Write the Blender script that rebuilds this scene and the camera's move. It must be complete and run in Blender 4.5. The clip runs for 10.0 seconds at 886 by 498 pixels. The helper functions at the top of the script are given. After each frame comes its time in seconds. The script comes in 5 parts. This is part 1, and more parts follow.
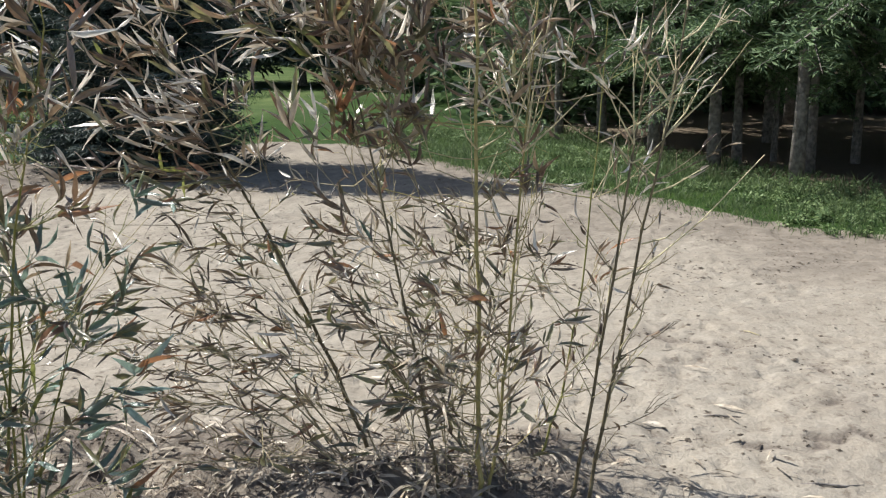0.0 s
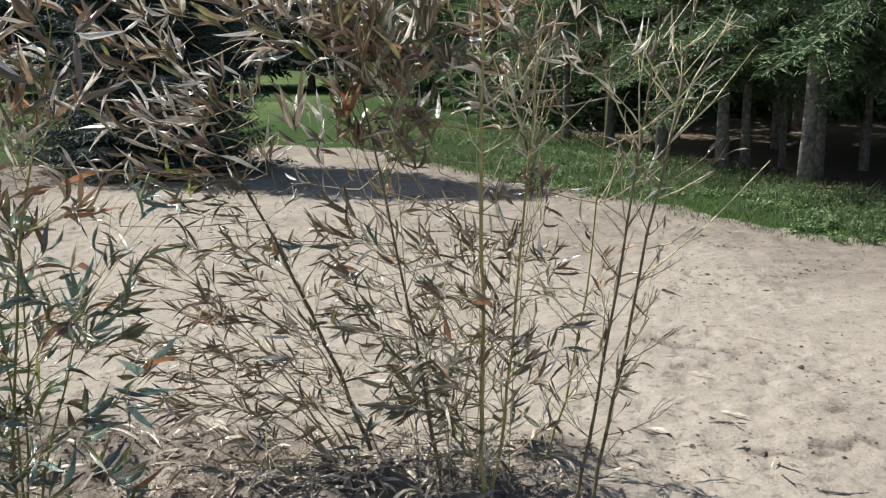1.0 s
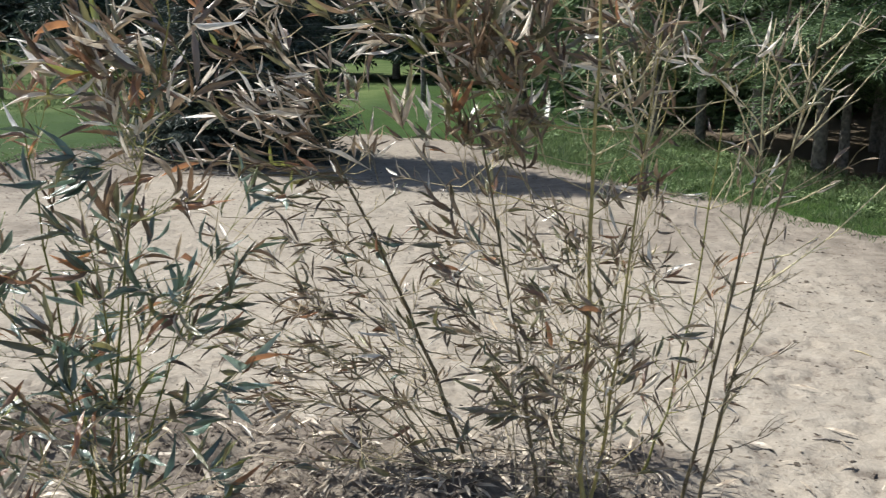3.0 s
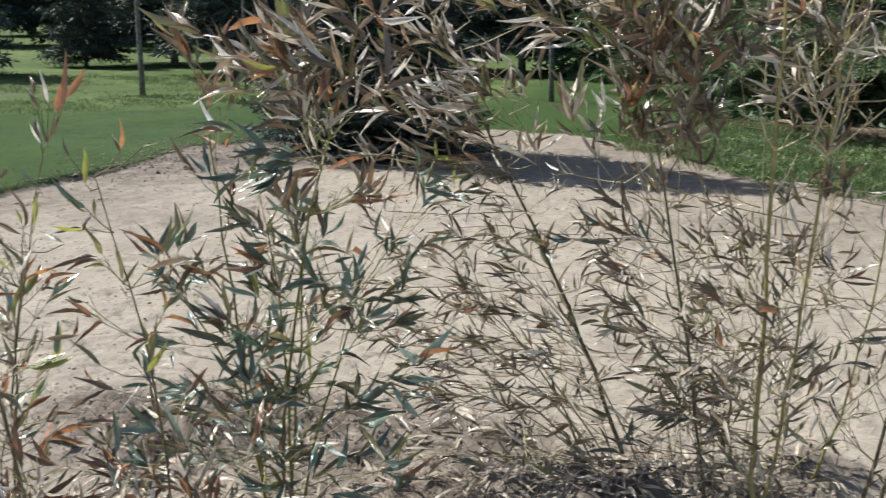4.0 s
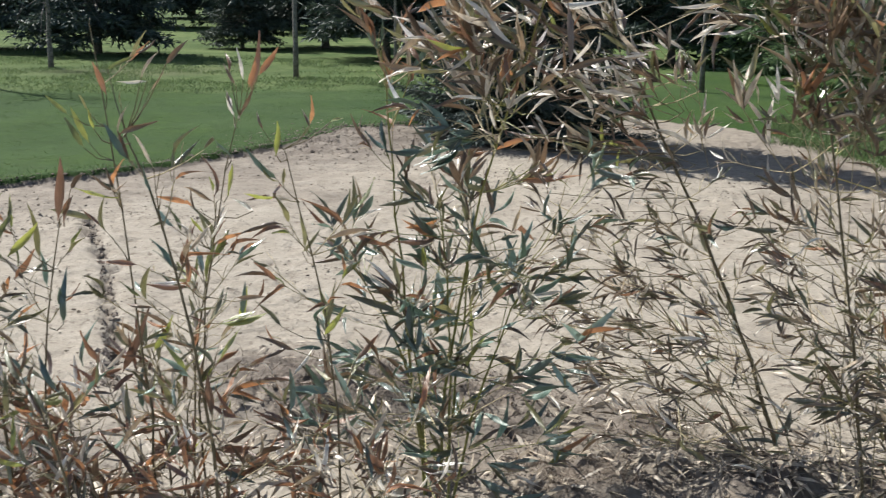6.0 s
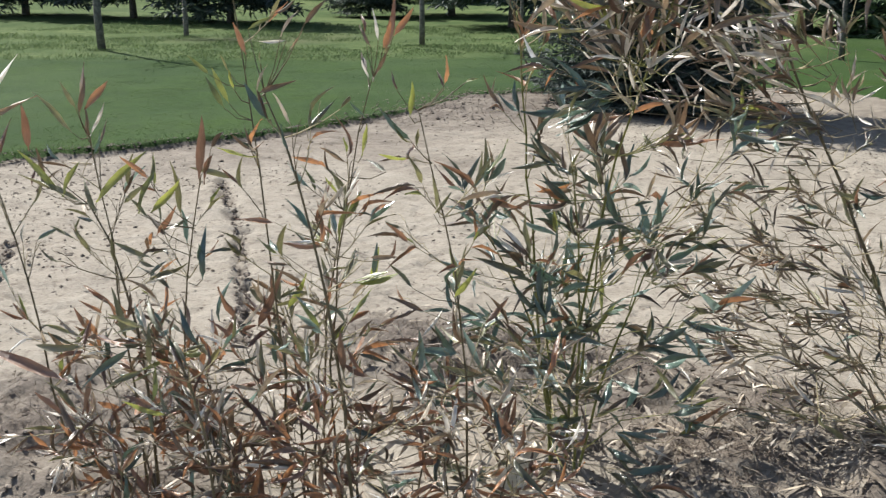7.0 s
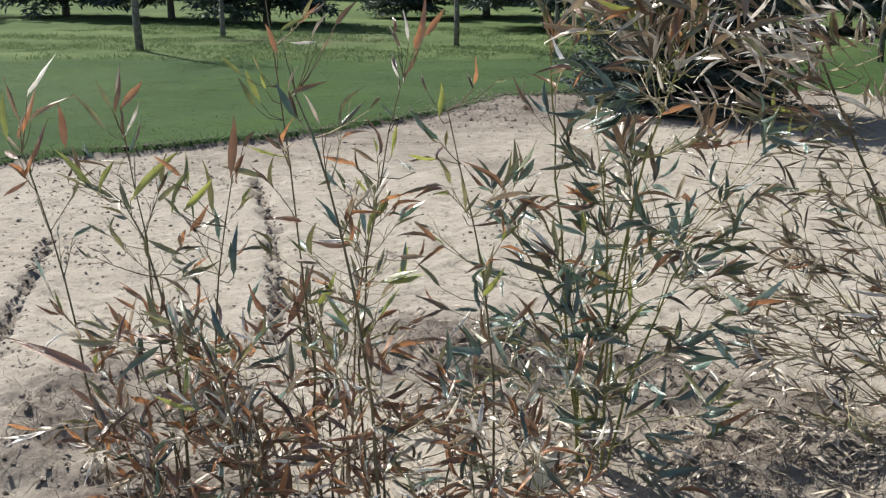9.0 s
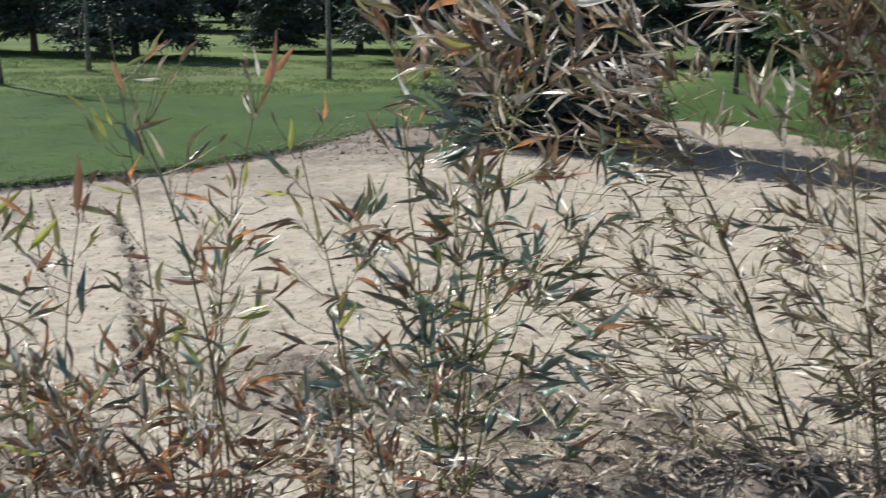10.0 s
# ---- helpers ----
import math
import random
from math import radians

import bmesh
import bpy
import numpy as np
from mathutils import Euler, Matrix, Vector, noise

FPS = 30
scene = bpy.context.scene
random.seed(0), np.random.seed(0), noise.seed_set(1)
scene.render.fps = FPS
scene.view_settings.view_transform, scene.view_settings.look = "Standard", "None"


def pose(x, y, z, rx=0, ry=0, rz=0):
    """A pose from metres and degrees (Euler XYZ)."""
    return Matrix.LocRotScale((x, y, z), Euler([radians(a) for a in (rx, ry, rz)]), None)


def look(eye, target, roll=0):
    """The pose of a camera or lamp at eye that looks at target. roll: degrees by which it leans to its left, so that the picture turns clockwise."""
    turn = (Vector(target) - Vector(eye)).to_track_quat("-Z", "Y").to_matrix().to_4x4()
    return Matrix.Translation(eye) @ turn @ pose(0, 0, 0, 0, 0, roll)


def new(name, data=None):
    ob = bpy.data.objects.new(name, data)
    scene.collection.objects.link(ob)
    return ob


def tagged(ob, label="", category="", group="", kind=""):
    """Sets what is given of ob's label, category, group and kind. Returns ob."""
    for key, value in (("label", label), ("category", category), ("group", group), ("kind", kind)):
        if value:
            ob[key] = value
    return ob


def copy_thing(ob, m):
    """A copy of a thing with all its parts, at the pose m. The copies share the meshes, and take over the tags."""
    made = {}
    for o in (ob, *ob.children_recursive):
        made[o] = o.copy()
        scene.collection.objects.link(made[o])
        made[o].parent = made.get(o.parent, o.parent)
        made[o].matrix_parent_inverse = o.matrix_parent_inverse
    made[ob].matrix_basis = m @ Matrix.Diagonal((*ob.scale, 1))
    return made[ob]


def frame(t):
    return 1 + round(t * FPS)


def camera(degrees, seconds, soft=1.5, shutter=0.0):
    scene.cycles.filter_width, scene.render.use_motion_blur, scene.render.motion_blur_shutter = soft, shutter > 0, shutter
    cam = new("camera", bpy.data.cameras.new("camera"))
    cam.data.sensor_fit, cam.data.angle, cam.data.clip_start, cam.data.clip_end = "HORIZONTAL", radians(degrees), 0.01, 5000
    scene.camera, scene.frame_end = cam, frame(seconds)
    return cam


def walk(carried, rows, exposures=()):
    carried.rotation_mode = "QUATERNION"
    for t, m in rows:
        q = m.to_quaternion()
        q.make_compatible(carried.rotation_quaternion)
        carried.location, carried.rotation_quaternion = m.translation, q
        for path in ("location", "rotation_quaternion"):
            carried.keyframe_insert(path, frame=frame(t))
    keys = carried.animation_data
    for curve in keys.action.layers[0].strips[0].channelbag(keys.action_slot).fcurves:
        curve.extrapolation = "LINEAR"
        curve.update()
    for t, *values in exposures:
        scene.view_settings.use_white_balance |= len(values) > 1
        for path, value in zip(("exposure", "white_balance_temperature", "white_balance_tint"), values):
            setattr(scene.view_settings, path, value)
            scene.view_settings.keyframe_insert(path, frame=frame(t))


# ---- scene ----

cam = camera(46.13, 10.0, soft=1.2, shutter=0.3)


def view(x, y, z, tilt, roll, yaw):
    return pose(x, y, z, tilt, 0, yaw) @ pose(0, 0, 0, 0, 0, roll)


PATH = [
    (0.0, view(0.000, 0.000, 1.500, 77.54, -0.80, -0.00)),
    (0.5, view(0.008, 0.001, 1.499, 77.65, -0.63, 0.11)),
    (1.0, view(0.009, -0.002, 1.497, 77.81, -0.49, 0.43)),
    (1.5, view(0.003, 0.009, 1.501, 77.82, -0.33, 1.08)),
    (2.0, view(-0.018, 0.026, 1.491, 77.96, -0.12, 1.84)),
    (2.2, view(-0.025, 0.044, 1.489, 77.94, 0.12, 2.26)),
    (3.3, view(-0.113, 0.080, 1.515, 77.06, 0.41, 6.21)),
    (3.5, view(-0.140, 0.081, 1.514, 76.99, 0.23, 7.50)),
    (4.0, view(-0.230, 0.079, 1.505, 77.01, -0.11, 11.24)),
    (4.5, view(-0.235, 0.042, 1.513, 76.85, -0.44, 16.33)),
    (5.0, view(-0.194, 0.016, 1.505, 76.89, 0.03, 17.75)),
    (5.2, view(-0.202, 0.007, 1.513, 76.65, 0.40, 16.94)),
    (6.3, view(-0.311, -0.027, 1.481, 75.99, 0.32, 20.90)),
    (6.5, view(-0.313, -0.020, 1.471, 75.67, 0.04, 22.63)),
    (7.0, view(-0.324, -0.017, 1.476, 74.61, -0.05, 25.70)),
    (7.5, view(-0.330, -0.011, 1.473, 74.35, -0.19, 27.43)),
    (8.0, view(-0.329, -0.013, 1.475, 74.42, 0.05, 27.80)),
    (8.5, view(-0.314, -0.012, 1.474, 74.56, 0.07, 27.91)),
    (9.0, view(-0.303, -0.028, 1.478, 74.67, -0.11, 27.62)),
    (9.5, view(-0.276, -0.036, 1.477, 75.37, -0.26, 25.86)),
    (10.0, view(-0.227, -0.028, 1.488, 76.44, 0.28, 20.85)),
]
walk(cam, PATH, exposures=[(0.0, 0.73), (10.0, 0.73)])

# ---- daylight ----
SUN_FROM = Vector((-0.90, 0.39, 1.12)).normalized()
world = bpy.data.worlds.new("sky")
scene.world = world
world.use_nodes = True
wn = world.node_tree
sky = wn.nodes.new("ShaderNodeTexSky")
sky.sky_type = "NISHITA"
sky.sun_disc = False
sky.sun_elevation = math.asin(SUN_FROM.z)
sky.sun_rotation = math.atan2(SUN_FROM.x, SUN_FROM.y)
sky.altitude, sky.dust_density, sky.ozone_density = 100, 1.2, 1.0
wn.links.new(sky.outputs["Color"], wn.nodes["Background"].inputs["Color"])
wn.nodes["Background"].inputs["Strength"].default_value = 0.092

sun_data = bpy.data.lights.new("sun", "SUN")
sun_data.energy, sun_data.angle, sun_data.color = 5.0, radians(0.55), (1.0, 0.985, 0.93)
sun = new("sun", sun_data)
sun.matrix_world = look((-20, 14, 24), Vector((-20, 14, 24)) - SUN_FROM)


# ---- materials ----
def material(name, rough=0.7, spec=0.4):
    m = bpy.data.materials.new(name)
    m.use_nodes = True
    t = m.node_tree
    b = t.nodes["Principled BSDF"]
    b.inputs["Roughness"].default_value = rough
    b.inputs["Specular IOR Level"].default_value = spec
    return m, t, b


def node(t, kind, **values):
    n = t.nodes.new(kind)
    for key, value in values.items():
        n.inputs[key.replace("_", " ")].default_value = value
    return n


def noise_tex(t, scale, detail=4, rough=0.55, coord="Object"):
    n = node(t, "ShaderNodeTexNoise", Scale=scale, Detail=detail, Roughness=rough)
    c = t.nodes.new("ShaderNodeTexCoord")
    t.links.new(c.outputs[coord], n.inputs["Vector"])
    return n.outputs["Fac"]


def ramp(t, fac, stops):
    r = t.nodes.new("ShaderNodeValToRGB")
    e = r.color_ramp.elements
    while len(e) < len(stops):
        e.new(0.5)
    for el, (p, c) in zip(e, stops):
        el.position, el.color = p, (*c, 1)
    t.links.new(fac, r.inputs["Fac"])
    return r.outputs["Color"]


def blend(t, fac, a, b, mode="MIX"):
    m = t.nodes.new("ShaderNodeMix")
    m.data_type, m.blend_type = "RGBA", mode
    for socket, value in ((m.inputs["Factor"], fac), (m.inputs["A"], a), (m.inputs["B"], b)):
        if hasattr(value, "links"):
            t.links.new(value, socket)
        else:
            socket.default_value = value if isinstance(value, float) else (*value, 1)
    return m.outputs[2]


def bump(t, b, height, strength, distance):
    n = node(t, "ShaderNodeBump", Strength=strength, Distance=distance)
    t.links.new(height, n.inputs["Height"])
    t.links.new(n.outputs["Normal"], b.inputs["Normal"])


def attribute(t, name):
    a = t.nodes.new("ShaderNodeAttribute")
    a.attribute_name = name
    return a.outputs["Fac"]


def calc(t, op, a, b):
    m = t.nodes.new("ShaderNodeMath")
    m.operation = op
    for socket, value in zip(m.inputs, (a, b)):
        if hasattr(value, "links"):
            t.links.new(value, socket)
        else:
            socket.default_value = value
    return m.outputs[0]


def ground_material():
    m, t, b = material("ground", 0.95, 0.15)
    fine = noise_tex(t, 55, 6, 0.7)
    mid = noise_tex(t, 7, 5, 0.6)
    wide = noise_tex(t, 0.9, 4, 0.55)
    sand = ramp(t, mid, [(0.28, (0.238, 0.205, 0.164)), (0.5, (0.295, 0.261, 0.215)), (0.72, (0.336, 0.303, 0.254))])
    sand = blend(t, 0.35, sand, ramp(t, fine, [(0.35, (0.180, 0.152, 0.119)), (0.6, (0.361, 0.324, 0.271))]), "MIX")
    soil = ramp(t, fine, [(0.3, (0.060, 0.049, 0.042)), (0.7, (0.178, 0.147, 0.124))])
    sand = blend(t, ramp(t, wide, [(0.4, (0, 0, 0)), (0.75, (0.3, 0.3, 0.3))]), sand, (0.221, 0.182, 0.141))
    sand = blend(t, attribute(t, "rim"), sand, ramp(t, mid, [(0.3, (0.122, 0.103, 0.085)), (0.7, (0.235, 0.2, 0.166))]))
    # dark bits in the sand, with the shade of small dents coloured in
    dent_fleck = node(t, "ShaderNodeTexNoise", Scale=19.0, Detail=5, Roughness=0.65)
    where = t.nodes.new("ShaderNodeTexCoord")
    t.links.new(where.outputs["Object"], dent_fleck.inputs["Vector"])
    sand = blend(t, ramp(t, dent_fleck.outputs["Fac"], [(0.56, (0, 0, 0)), (0.67, (0.8, 0.8, 0.8))]), sand, (0.135, 0.108, 0.086))
    sand = blend(t, attribute(t, "soil"), sand, soil)
    lawn = ramp(t, mid, [(0.35, (0.019, 0.044, 0.006)), (0.65, (0.040, 0.078, 0.010))])
    lawn = blend(t, ramp(t, wide, [(0.42, (0, 0, 0)), (0.68, (0.6, 0.6, 0.6))]), lawn, (0.036, 0.070, 0.022))
    lawn = blend(t, ramp(t, noise_tex(t, 0.22, 3, 0.5), [(0.45, (0, 0, 0)), (0.62, (0.5, 0.5, 0.5))]), lawn, (0.048, 0.076, 0.030))
    lawn = blend(t, ramp(t, noise_tex(t, 2.6, 5, 0.7), [(0.45, (0, 0, 0)), (0.7, (0.7, 0.7, 0.7))]), lawn, (0.022, 0.042, 0.010))
    lawn = blend(t, ramp(t, fine, [(0.42, (0, 0, 0)), (0.7, (0.35, 0.35, 0.35))]), lawn, (0.030, 0.055, 0.012))
    lawn = blend(t, ramp(t, noise_tex(t, 0.55, 5, 0.6), [(0.42, (0, 0, 0)), (0.62, (0.55, 0.55, 0.55))]), lawn, (0.015, 0.040, 0.008))
    lawn = blend(t, attribute(t, "uncut"), lawn, ramp(t, noise_tex(t, 1.4, 5, 0.65), [(0.35, (0.045, 0.080, 0.020)), (0.65, (0.120, 0.150, 0.055))]))
    litter = ramp(t, fine, [(0.3, (0.06, 0.047, 0.034)), (0.7, (0.21, 0.165, 0.12))])
    lawn = blend(t, attribute(t, "litter"), lawn, litter)
    edge = calc(t, "ADD", attribute(t, "sand"), calc(t, "MULTIPLY", calc(t, "SUBTRACT", mid, 0.5), 0.5))
    mask = ramp(t, edge, [(0.45, (0, 0, 0)), (0.55, (1, 1, 1))])
    t.links.new(blend(t, mask, lawn, sand), b.inputs["Base Color"])
    bump(t, b, calc(t, "SUBTRACT", calc(t, "ADD", fine, calc(t, "MULTIPLY", mid, 1.5)), calc(t, "MULTIPLY", dent_fleck.outputs["Fac"], 1.3)), 0.45, 0.025)
    return m


def simple_material(name, dark, light, scale=20, rough=0.8, spec=0.3, strength=0.4, distance=0.005, island=False):
    m, t, b = material(name, rough, spec)
    c = ramp(t, noise_tex(t, scale, 5, 0.6), [(0.3, dark), (0.7, light)])
    if island:
        g = t.nodes.new("ShaderNodeNewGeometry")
        v = ramp(t, g.outputs["Random Per Island"], [(0.0, (0.55, 0.55, 0.55)), (1.0, (1.35, 1.35, 1.35))])
        c = blend(t, 1.0, c, v, "MULTIPLY")
    t.links.new(c, b.inputs["Base Color"])
    bump(t, b, noise_tex(t, scale * 3, 4, 0.6), strength, distance)
    return m


def leaf_material(name, stops, back, rough=0.38, thin=0.35, spec=0.6, joined=False):
    """A blade with long veins; each leaf has its own tone, and light passes through it."""
    m, t, b = material(name, rough, spec)
    b.inputs["IOR"].default_value = 1.75
    info = t.nodes.new("ShaderNodeNewGeometry" if joined else "ShaderNodeObjectInfo")
    tone = ramp(t, info.outputs["Random Per Island" if joined else "Random"], stops)
    veins = t.nodes.new("ShaderNodeTexCoord")
    mapping = t.nodes.new("ShaderNodeMapping")
    mapping.inputs["Scale"].default_value = (2, 60, 2)
    t.links.new(veins.outputs["Object"], mapping.inputs["Vector"])
    n = node(t, "ShaderNodeTexNoise", Scale=3.0, Detail=3)
    t.links.new(mapping.outputs["Vector"], n.inputs["Vector"])
    blotch = noise_tex(t, 4.0, 3)
    c = blend(t, ramp(t, n.outputs["Fac"], [(0.4, (0, 0, 0)), (0.75, (0.22, 0.22, 0.22))]), tone, back)
    c = blend(t, 1.0, c, ramp(t, blotch, [(0.3, (0.72, 0.72, 0.72)), (0.7, (1.15, 1.15, 1.15))]), "MULTIPLY")
    t.links.new(c, b.inputs["Base Color"])
    bump(t, b, n.outputs["Fac"], 0.35, 0.02)
    tr = t.nodes.new("ShaderNodeBsdfTranslucent")
    t.links.new(c, tr.inputs["Color"])
    mix = t.nodes.new("ShaderNodeMixShader")
    mix.inputs["Fac"].default_value = thin
    t.links.new(b.outputs["BSDF"], mix.inputs[1])
    t.links.new(tr.outputs["BSDF"], mix.inputs[2])
    t.links.new(mix.outputs["Shader"], t.nodes["Material Output"].inputs["Surface"])
    return m


def foliage_material(name, dark, light, thin=0.25, rough=0.6):
    """Needles or small leaves in one mesh, each tuft with its own tone."""
    m, t, b = material(name, rough, 0.3)
    g = t.nodes.new("ShaderNodeNewGeometry")
    c = ramp(t, g.outputs["Random Per Island"], [(0.0, dark), (1.0, light)])
    t.links.new(c, b.inputs["Base Color"])
    tr = t.nodes.new("ShaderNodeBsdfTranslucent")
    t.links.new(c, tr.inputs["Color"])
    mix = t.nodes.new("ShaderNodeMixShader")
    mix.inputs["Fac"].default_value = thin
    t.links.new(b.outputs["BSDF"], mix.inputs[1])
    t.links.new(tr.outputs["BSDF"], mix.inputs[2])
    t.links.new(mix.outputs["Shader"], t.nodes["Material Output"].inputs["Surface"])
    return m


GROUND = ground_material()
BARK = simple_material("bark", (0.075, 0.066, 0.060), (0.33, 0.295, 0.265), 18, 0.9, 0.2, 0.8, 0.02)
TWIG = simple_material("dry_twig", (0.21, 0.17, 0.10), (0.50, 0.43, 0.27), 60, 0.7, 0.3)
STRAW_TWIG = simple_material("straw_twig", (0.36, 0.30, 0.165), (0.70, 0.62, 0.39), 60, 0.55, 0.4)
CULM_YELLOW = simple_material("culm_yellow", (0.19, 0.16, 0.055), (0.40, 0.335, 0.13), 25, 0.4, 0.5, 0.1, 0.002)
CULM_DARK = simple_material("culm_olive", (0.065, 0.052, 0.028), (0.17, 0.135, 0.07), 25, 0.45, 0.5, 0.1, 0.002)
CULM_GREEN = simple_material("culm_green", (0.10, 0.12, 0.03), (0.26, 0.24, 0.07), 25, 0.4, 0.5, 0.1, 0.002)
SOIL = simple_material("soil", (0.12, 0.10, 0.085), (0.25, 0.21, 0.178), 40, 0.95, 0.1, 0.8, 0.01, island=True)
DRY_SOIL = simple_material("dry_soil", (0.165, 0.138, 0.116), (0.30, 0.255, 0.212), 40, 0.95, 0.1, 0.8, 0.01, island=True)
ROOT = simple_material("root_fibre", (0.10, 0.08, 0.065), (0.26, 0.21, 0.17), 60, 0.9, 0.1)
SAND_CRUMB = simple_material("sand_crumb", (0.055, 0.044, 0.036), (0.21, 0.175, 0.14), 40, 0.95, 0.1, 0.5, 0.01, island=True)
HUSK = simple_material("husk", (0.52, 0.45, 0.34), (0.82, 0.75, 0.63), 30, 0.6, 0.3, 0.3, 0.004)
LITTER_LEAF = simple_material("litter_leaf", (0.20, 0.155, 0.115), (0.50, 0.43, 0.33), 30, 0.5, 0.4, 0.2, 0.003, island=True)
LEAF_TONES = {
    "dry": ([(0.0, (0.058, 0.033, 0.020)), (0.5, (0.165, 0.100, 0.056)), (0.8, (0.30, 0.21, 0.13)), (1.0, (0.52, 0.41, 0.28))], (0.36, 0.27, 0.18), 0.36, 0.2, 0.75),
    "straw": ([(0.0, (0.062, 0.041, 0.026)), (0.45, (0.155, 0.103, 0.062)), (0.75, (0.31, 0.23, 0.145)), (1.0, (0.62, 0.51, 0.37))], (0.40, 0.31, 0.22), 0.36, 0.24, 0.8),
    # near-white blades: pale dead leaves, and sun glints put into the leaf colour
    "pale": ([(0.0, (0.45, 0.36, 0.26)), (0.5, (0.78, 0.70, 0.59)), (1.0, (0.92, 0.88, 0.81))], (0.50, 0.40, 0.30), 0.36, 0.2, 0.7),
}
LEAF_TONES.update({
    "olive": ([(0.0, (0.055, 0.056, 0.022)), (0.5, (0.125, 0.122, 0.045)), (1.0, (0.28, 0.26, 0.105))], (0.24, 0.22, 0.12), 0.34, 0.26, 1.0),
    # the palest green imitates glossy highlights through the blade's tone
    "green": ([(0.0, (0.024, 0.050, 0.032)), (0.5, (0.052, 0.100, 0.066)), (0.82, (0.12, 0.20, 0.15)), (1.0, (0.32, 0.43, 0.36))], (0.13, 0.20, 0.15), 0.30, 0.2, 1.0),
    "rust": ([(0.0, (0.10, 0.052, 0.034)), (0.5, (0.26, 0.122, 0.060)), (1.0, (0.48, 0.22, 0.090))], (0.26, 0.16, 0.10), 0.34, 0.36, 1.0),
    "lime": ([(0.0, (0.11, 0.135, 0.030)), (1.0, (0.32, 0.34, 0.070))], (0.31, 0.31, 0.13), 0.34, 0.42, 1.0),
})
LEAF = {kind: leaf_material("leaf_" + kind, *tones) for kind, tones in LEAF_TONES.items()}
LEAF_MASS = {kind: leaf_material("leaf_mass_" + kind, *tones, joined=True) for kind, tones in LEAF_TONES.items()}
SPRUCE_BLUE = foliage_material("needles_blue", (0.022, 0.034, 0.030), (0.085, 0.112, 0.095), 0.10)
SPRUCE_DARK = foliage_material("needles_dark", (0.03, 0.045, 0.038), (0.09, 0.12, 0.095), 0.15)
FIR_GREEN = foliage_material("needles_green", (0.040, 0.072, 0.036), (0.170, 0.245, 0.115), 0.22)
WEED = foliage_material("weed_leaves", (0.075, 0.132, 0.050), (0.26, 0.34, 0.155), 0.4)
LAWN = foliage_material("mown_blades", (0.026, 0.056, 0.007), (0.052, 0.090, 0.013), 0.55)
GRASS = foliage_material("grass_blades", (0.060, 0.100, 0.040), (0.155, 0.205, 0.090), 0.45)


# ---- helpers for meshes ----
def mesh_of(name, verts, faces, mat, smooth=False):
    me = bpy.data.meshes.new(name)
    me.from_pydata([tuple(v) for v in verts], [], [tuple(f) for f in faces])
    me.materials.append(mat)
    if smooth:
        me.polygons.foreach_set("use_smooth", [True] * len(me.polygons))
    me.update()
    return me


def part(name, me, parent, label="", at=None):
    ob = new(name, me)
    ob.parent = parent
    if at is not None:
        ob.matrix_basis = at
    return tagged(ob, label)


def tube(points, radii, sides=6):
    """Verts and faces of a round stem through the points."""
    verts, faces = [], []
    pts = [Vector(p) for p in points]
    for i, p in enumerate(pts):
        d = (pts[min(i + 1, len(pts) - 1)] - pts[max(i - 1, 0)]).normalized()
        a = d.cross(Vector((0.3, 1, 0.2))).normalized()
        b = d.cross(a)
        for k in range(sides):
            w = 2 * math.pi * k / sides
            verts.append(p + (a * math.cos(w) + b * math.sin(w)) * radii[i])
        if i:
            for k in range(sides):
                j = (k + 1) % sides
                faces.append(((i - 1) * sides + k, (i - 1) * sides + j, i * sides + j, i * sides + k))
    faces.append(tuple(range(sides))[::-1])
    faces.append(tuple(range(len(verts) - sides, len(verts))))
    return verts, faces


def join(*shapes):
    verts, faces = [], []
    for v, f in shapes:
        n = len(verts)
        verts += list(v)
        faces += [tuple(i + n for i in q) for q in f]
    return verts, faces


def graft(stem, *twigs):
    """A stem and twigs as one connected shape: each twig's foot is sewn to the stem."""
    verts, faces = list(stem[0]), list(stem[1])
    m = len(verts)
    for v, f in twigs:
        n = len(verts)
        k = min(range(m), key=lambda i: (verts[i] - v[0]).length_squared)
        verts += list(v)
        faces += [tuple(i + n for i in q) for q in f] + [(k, n, n + 1)]
    return verts, faces


def value_noise(x, y, seed):
    """Smooth noise between -1 and 1 on arrays."""
    table = np.random.RandomState(seed).uniform(-1, 1, (256, 256))
    xi, yi = np.floor(x).astype(int), np.floor(y).astype(int)
    u, v = x - xi, y - yi
    u, v = u * u * (3 - 2 * u), v * v * (3 - 2 * v)
    g = lambda i, j: table[i % 256, j % 256]
    return (g(xi, yi) * (1 - u) + g(xi + 1, yi) * u) * (1 - v) + (g(xi, yi + 1) * (1 - u) + g(xi + 1, yi + 1) * u) * v


# ---- the ground ----
# outline of the sand bed, seen from above
SAND = [(-9.5, -9), (-8.6, 1.5), (-7.6, 4.2), (-6.85, 5.2), (-6.3, 6.2), (-5.75, 6.95), (-5.42, 8.1), (-5.2, 9.2), (-5.0, 10.4), (-4.4, 11.1),
        (-3.4, 12.4), (-2.0, 13.2), (-1.2, 12.7), (-0.5, 11.4), (0.25, 10.3), (0.95, 9.25), (1.32, 8.85), (1.85, 7.95), (2.45, 7.2), (2.98, 6.75),
        (4.4, 5.7), (6.5, 4.0), (9.5, -9)]
WOOD = [(1.2, 14.2), (1.9, 12.3), (2.25, 11.0), (2.7, 9.9), (3.1, 8.9), (3.6, 8.2), (5.2, 7.0), (9, 4), (60, -20), (60, 60), (4, 60)]


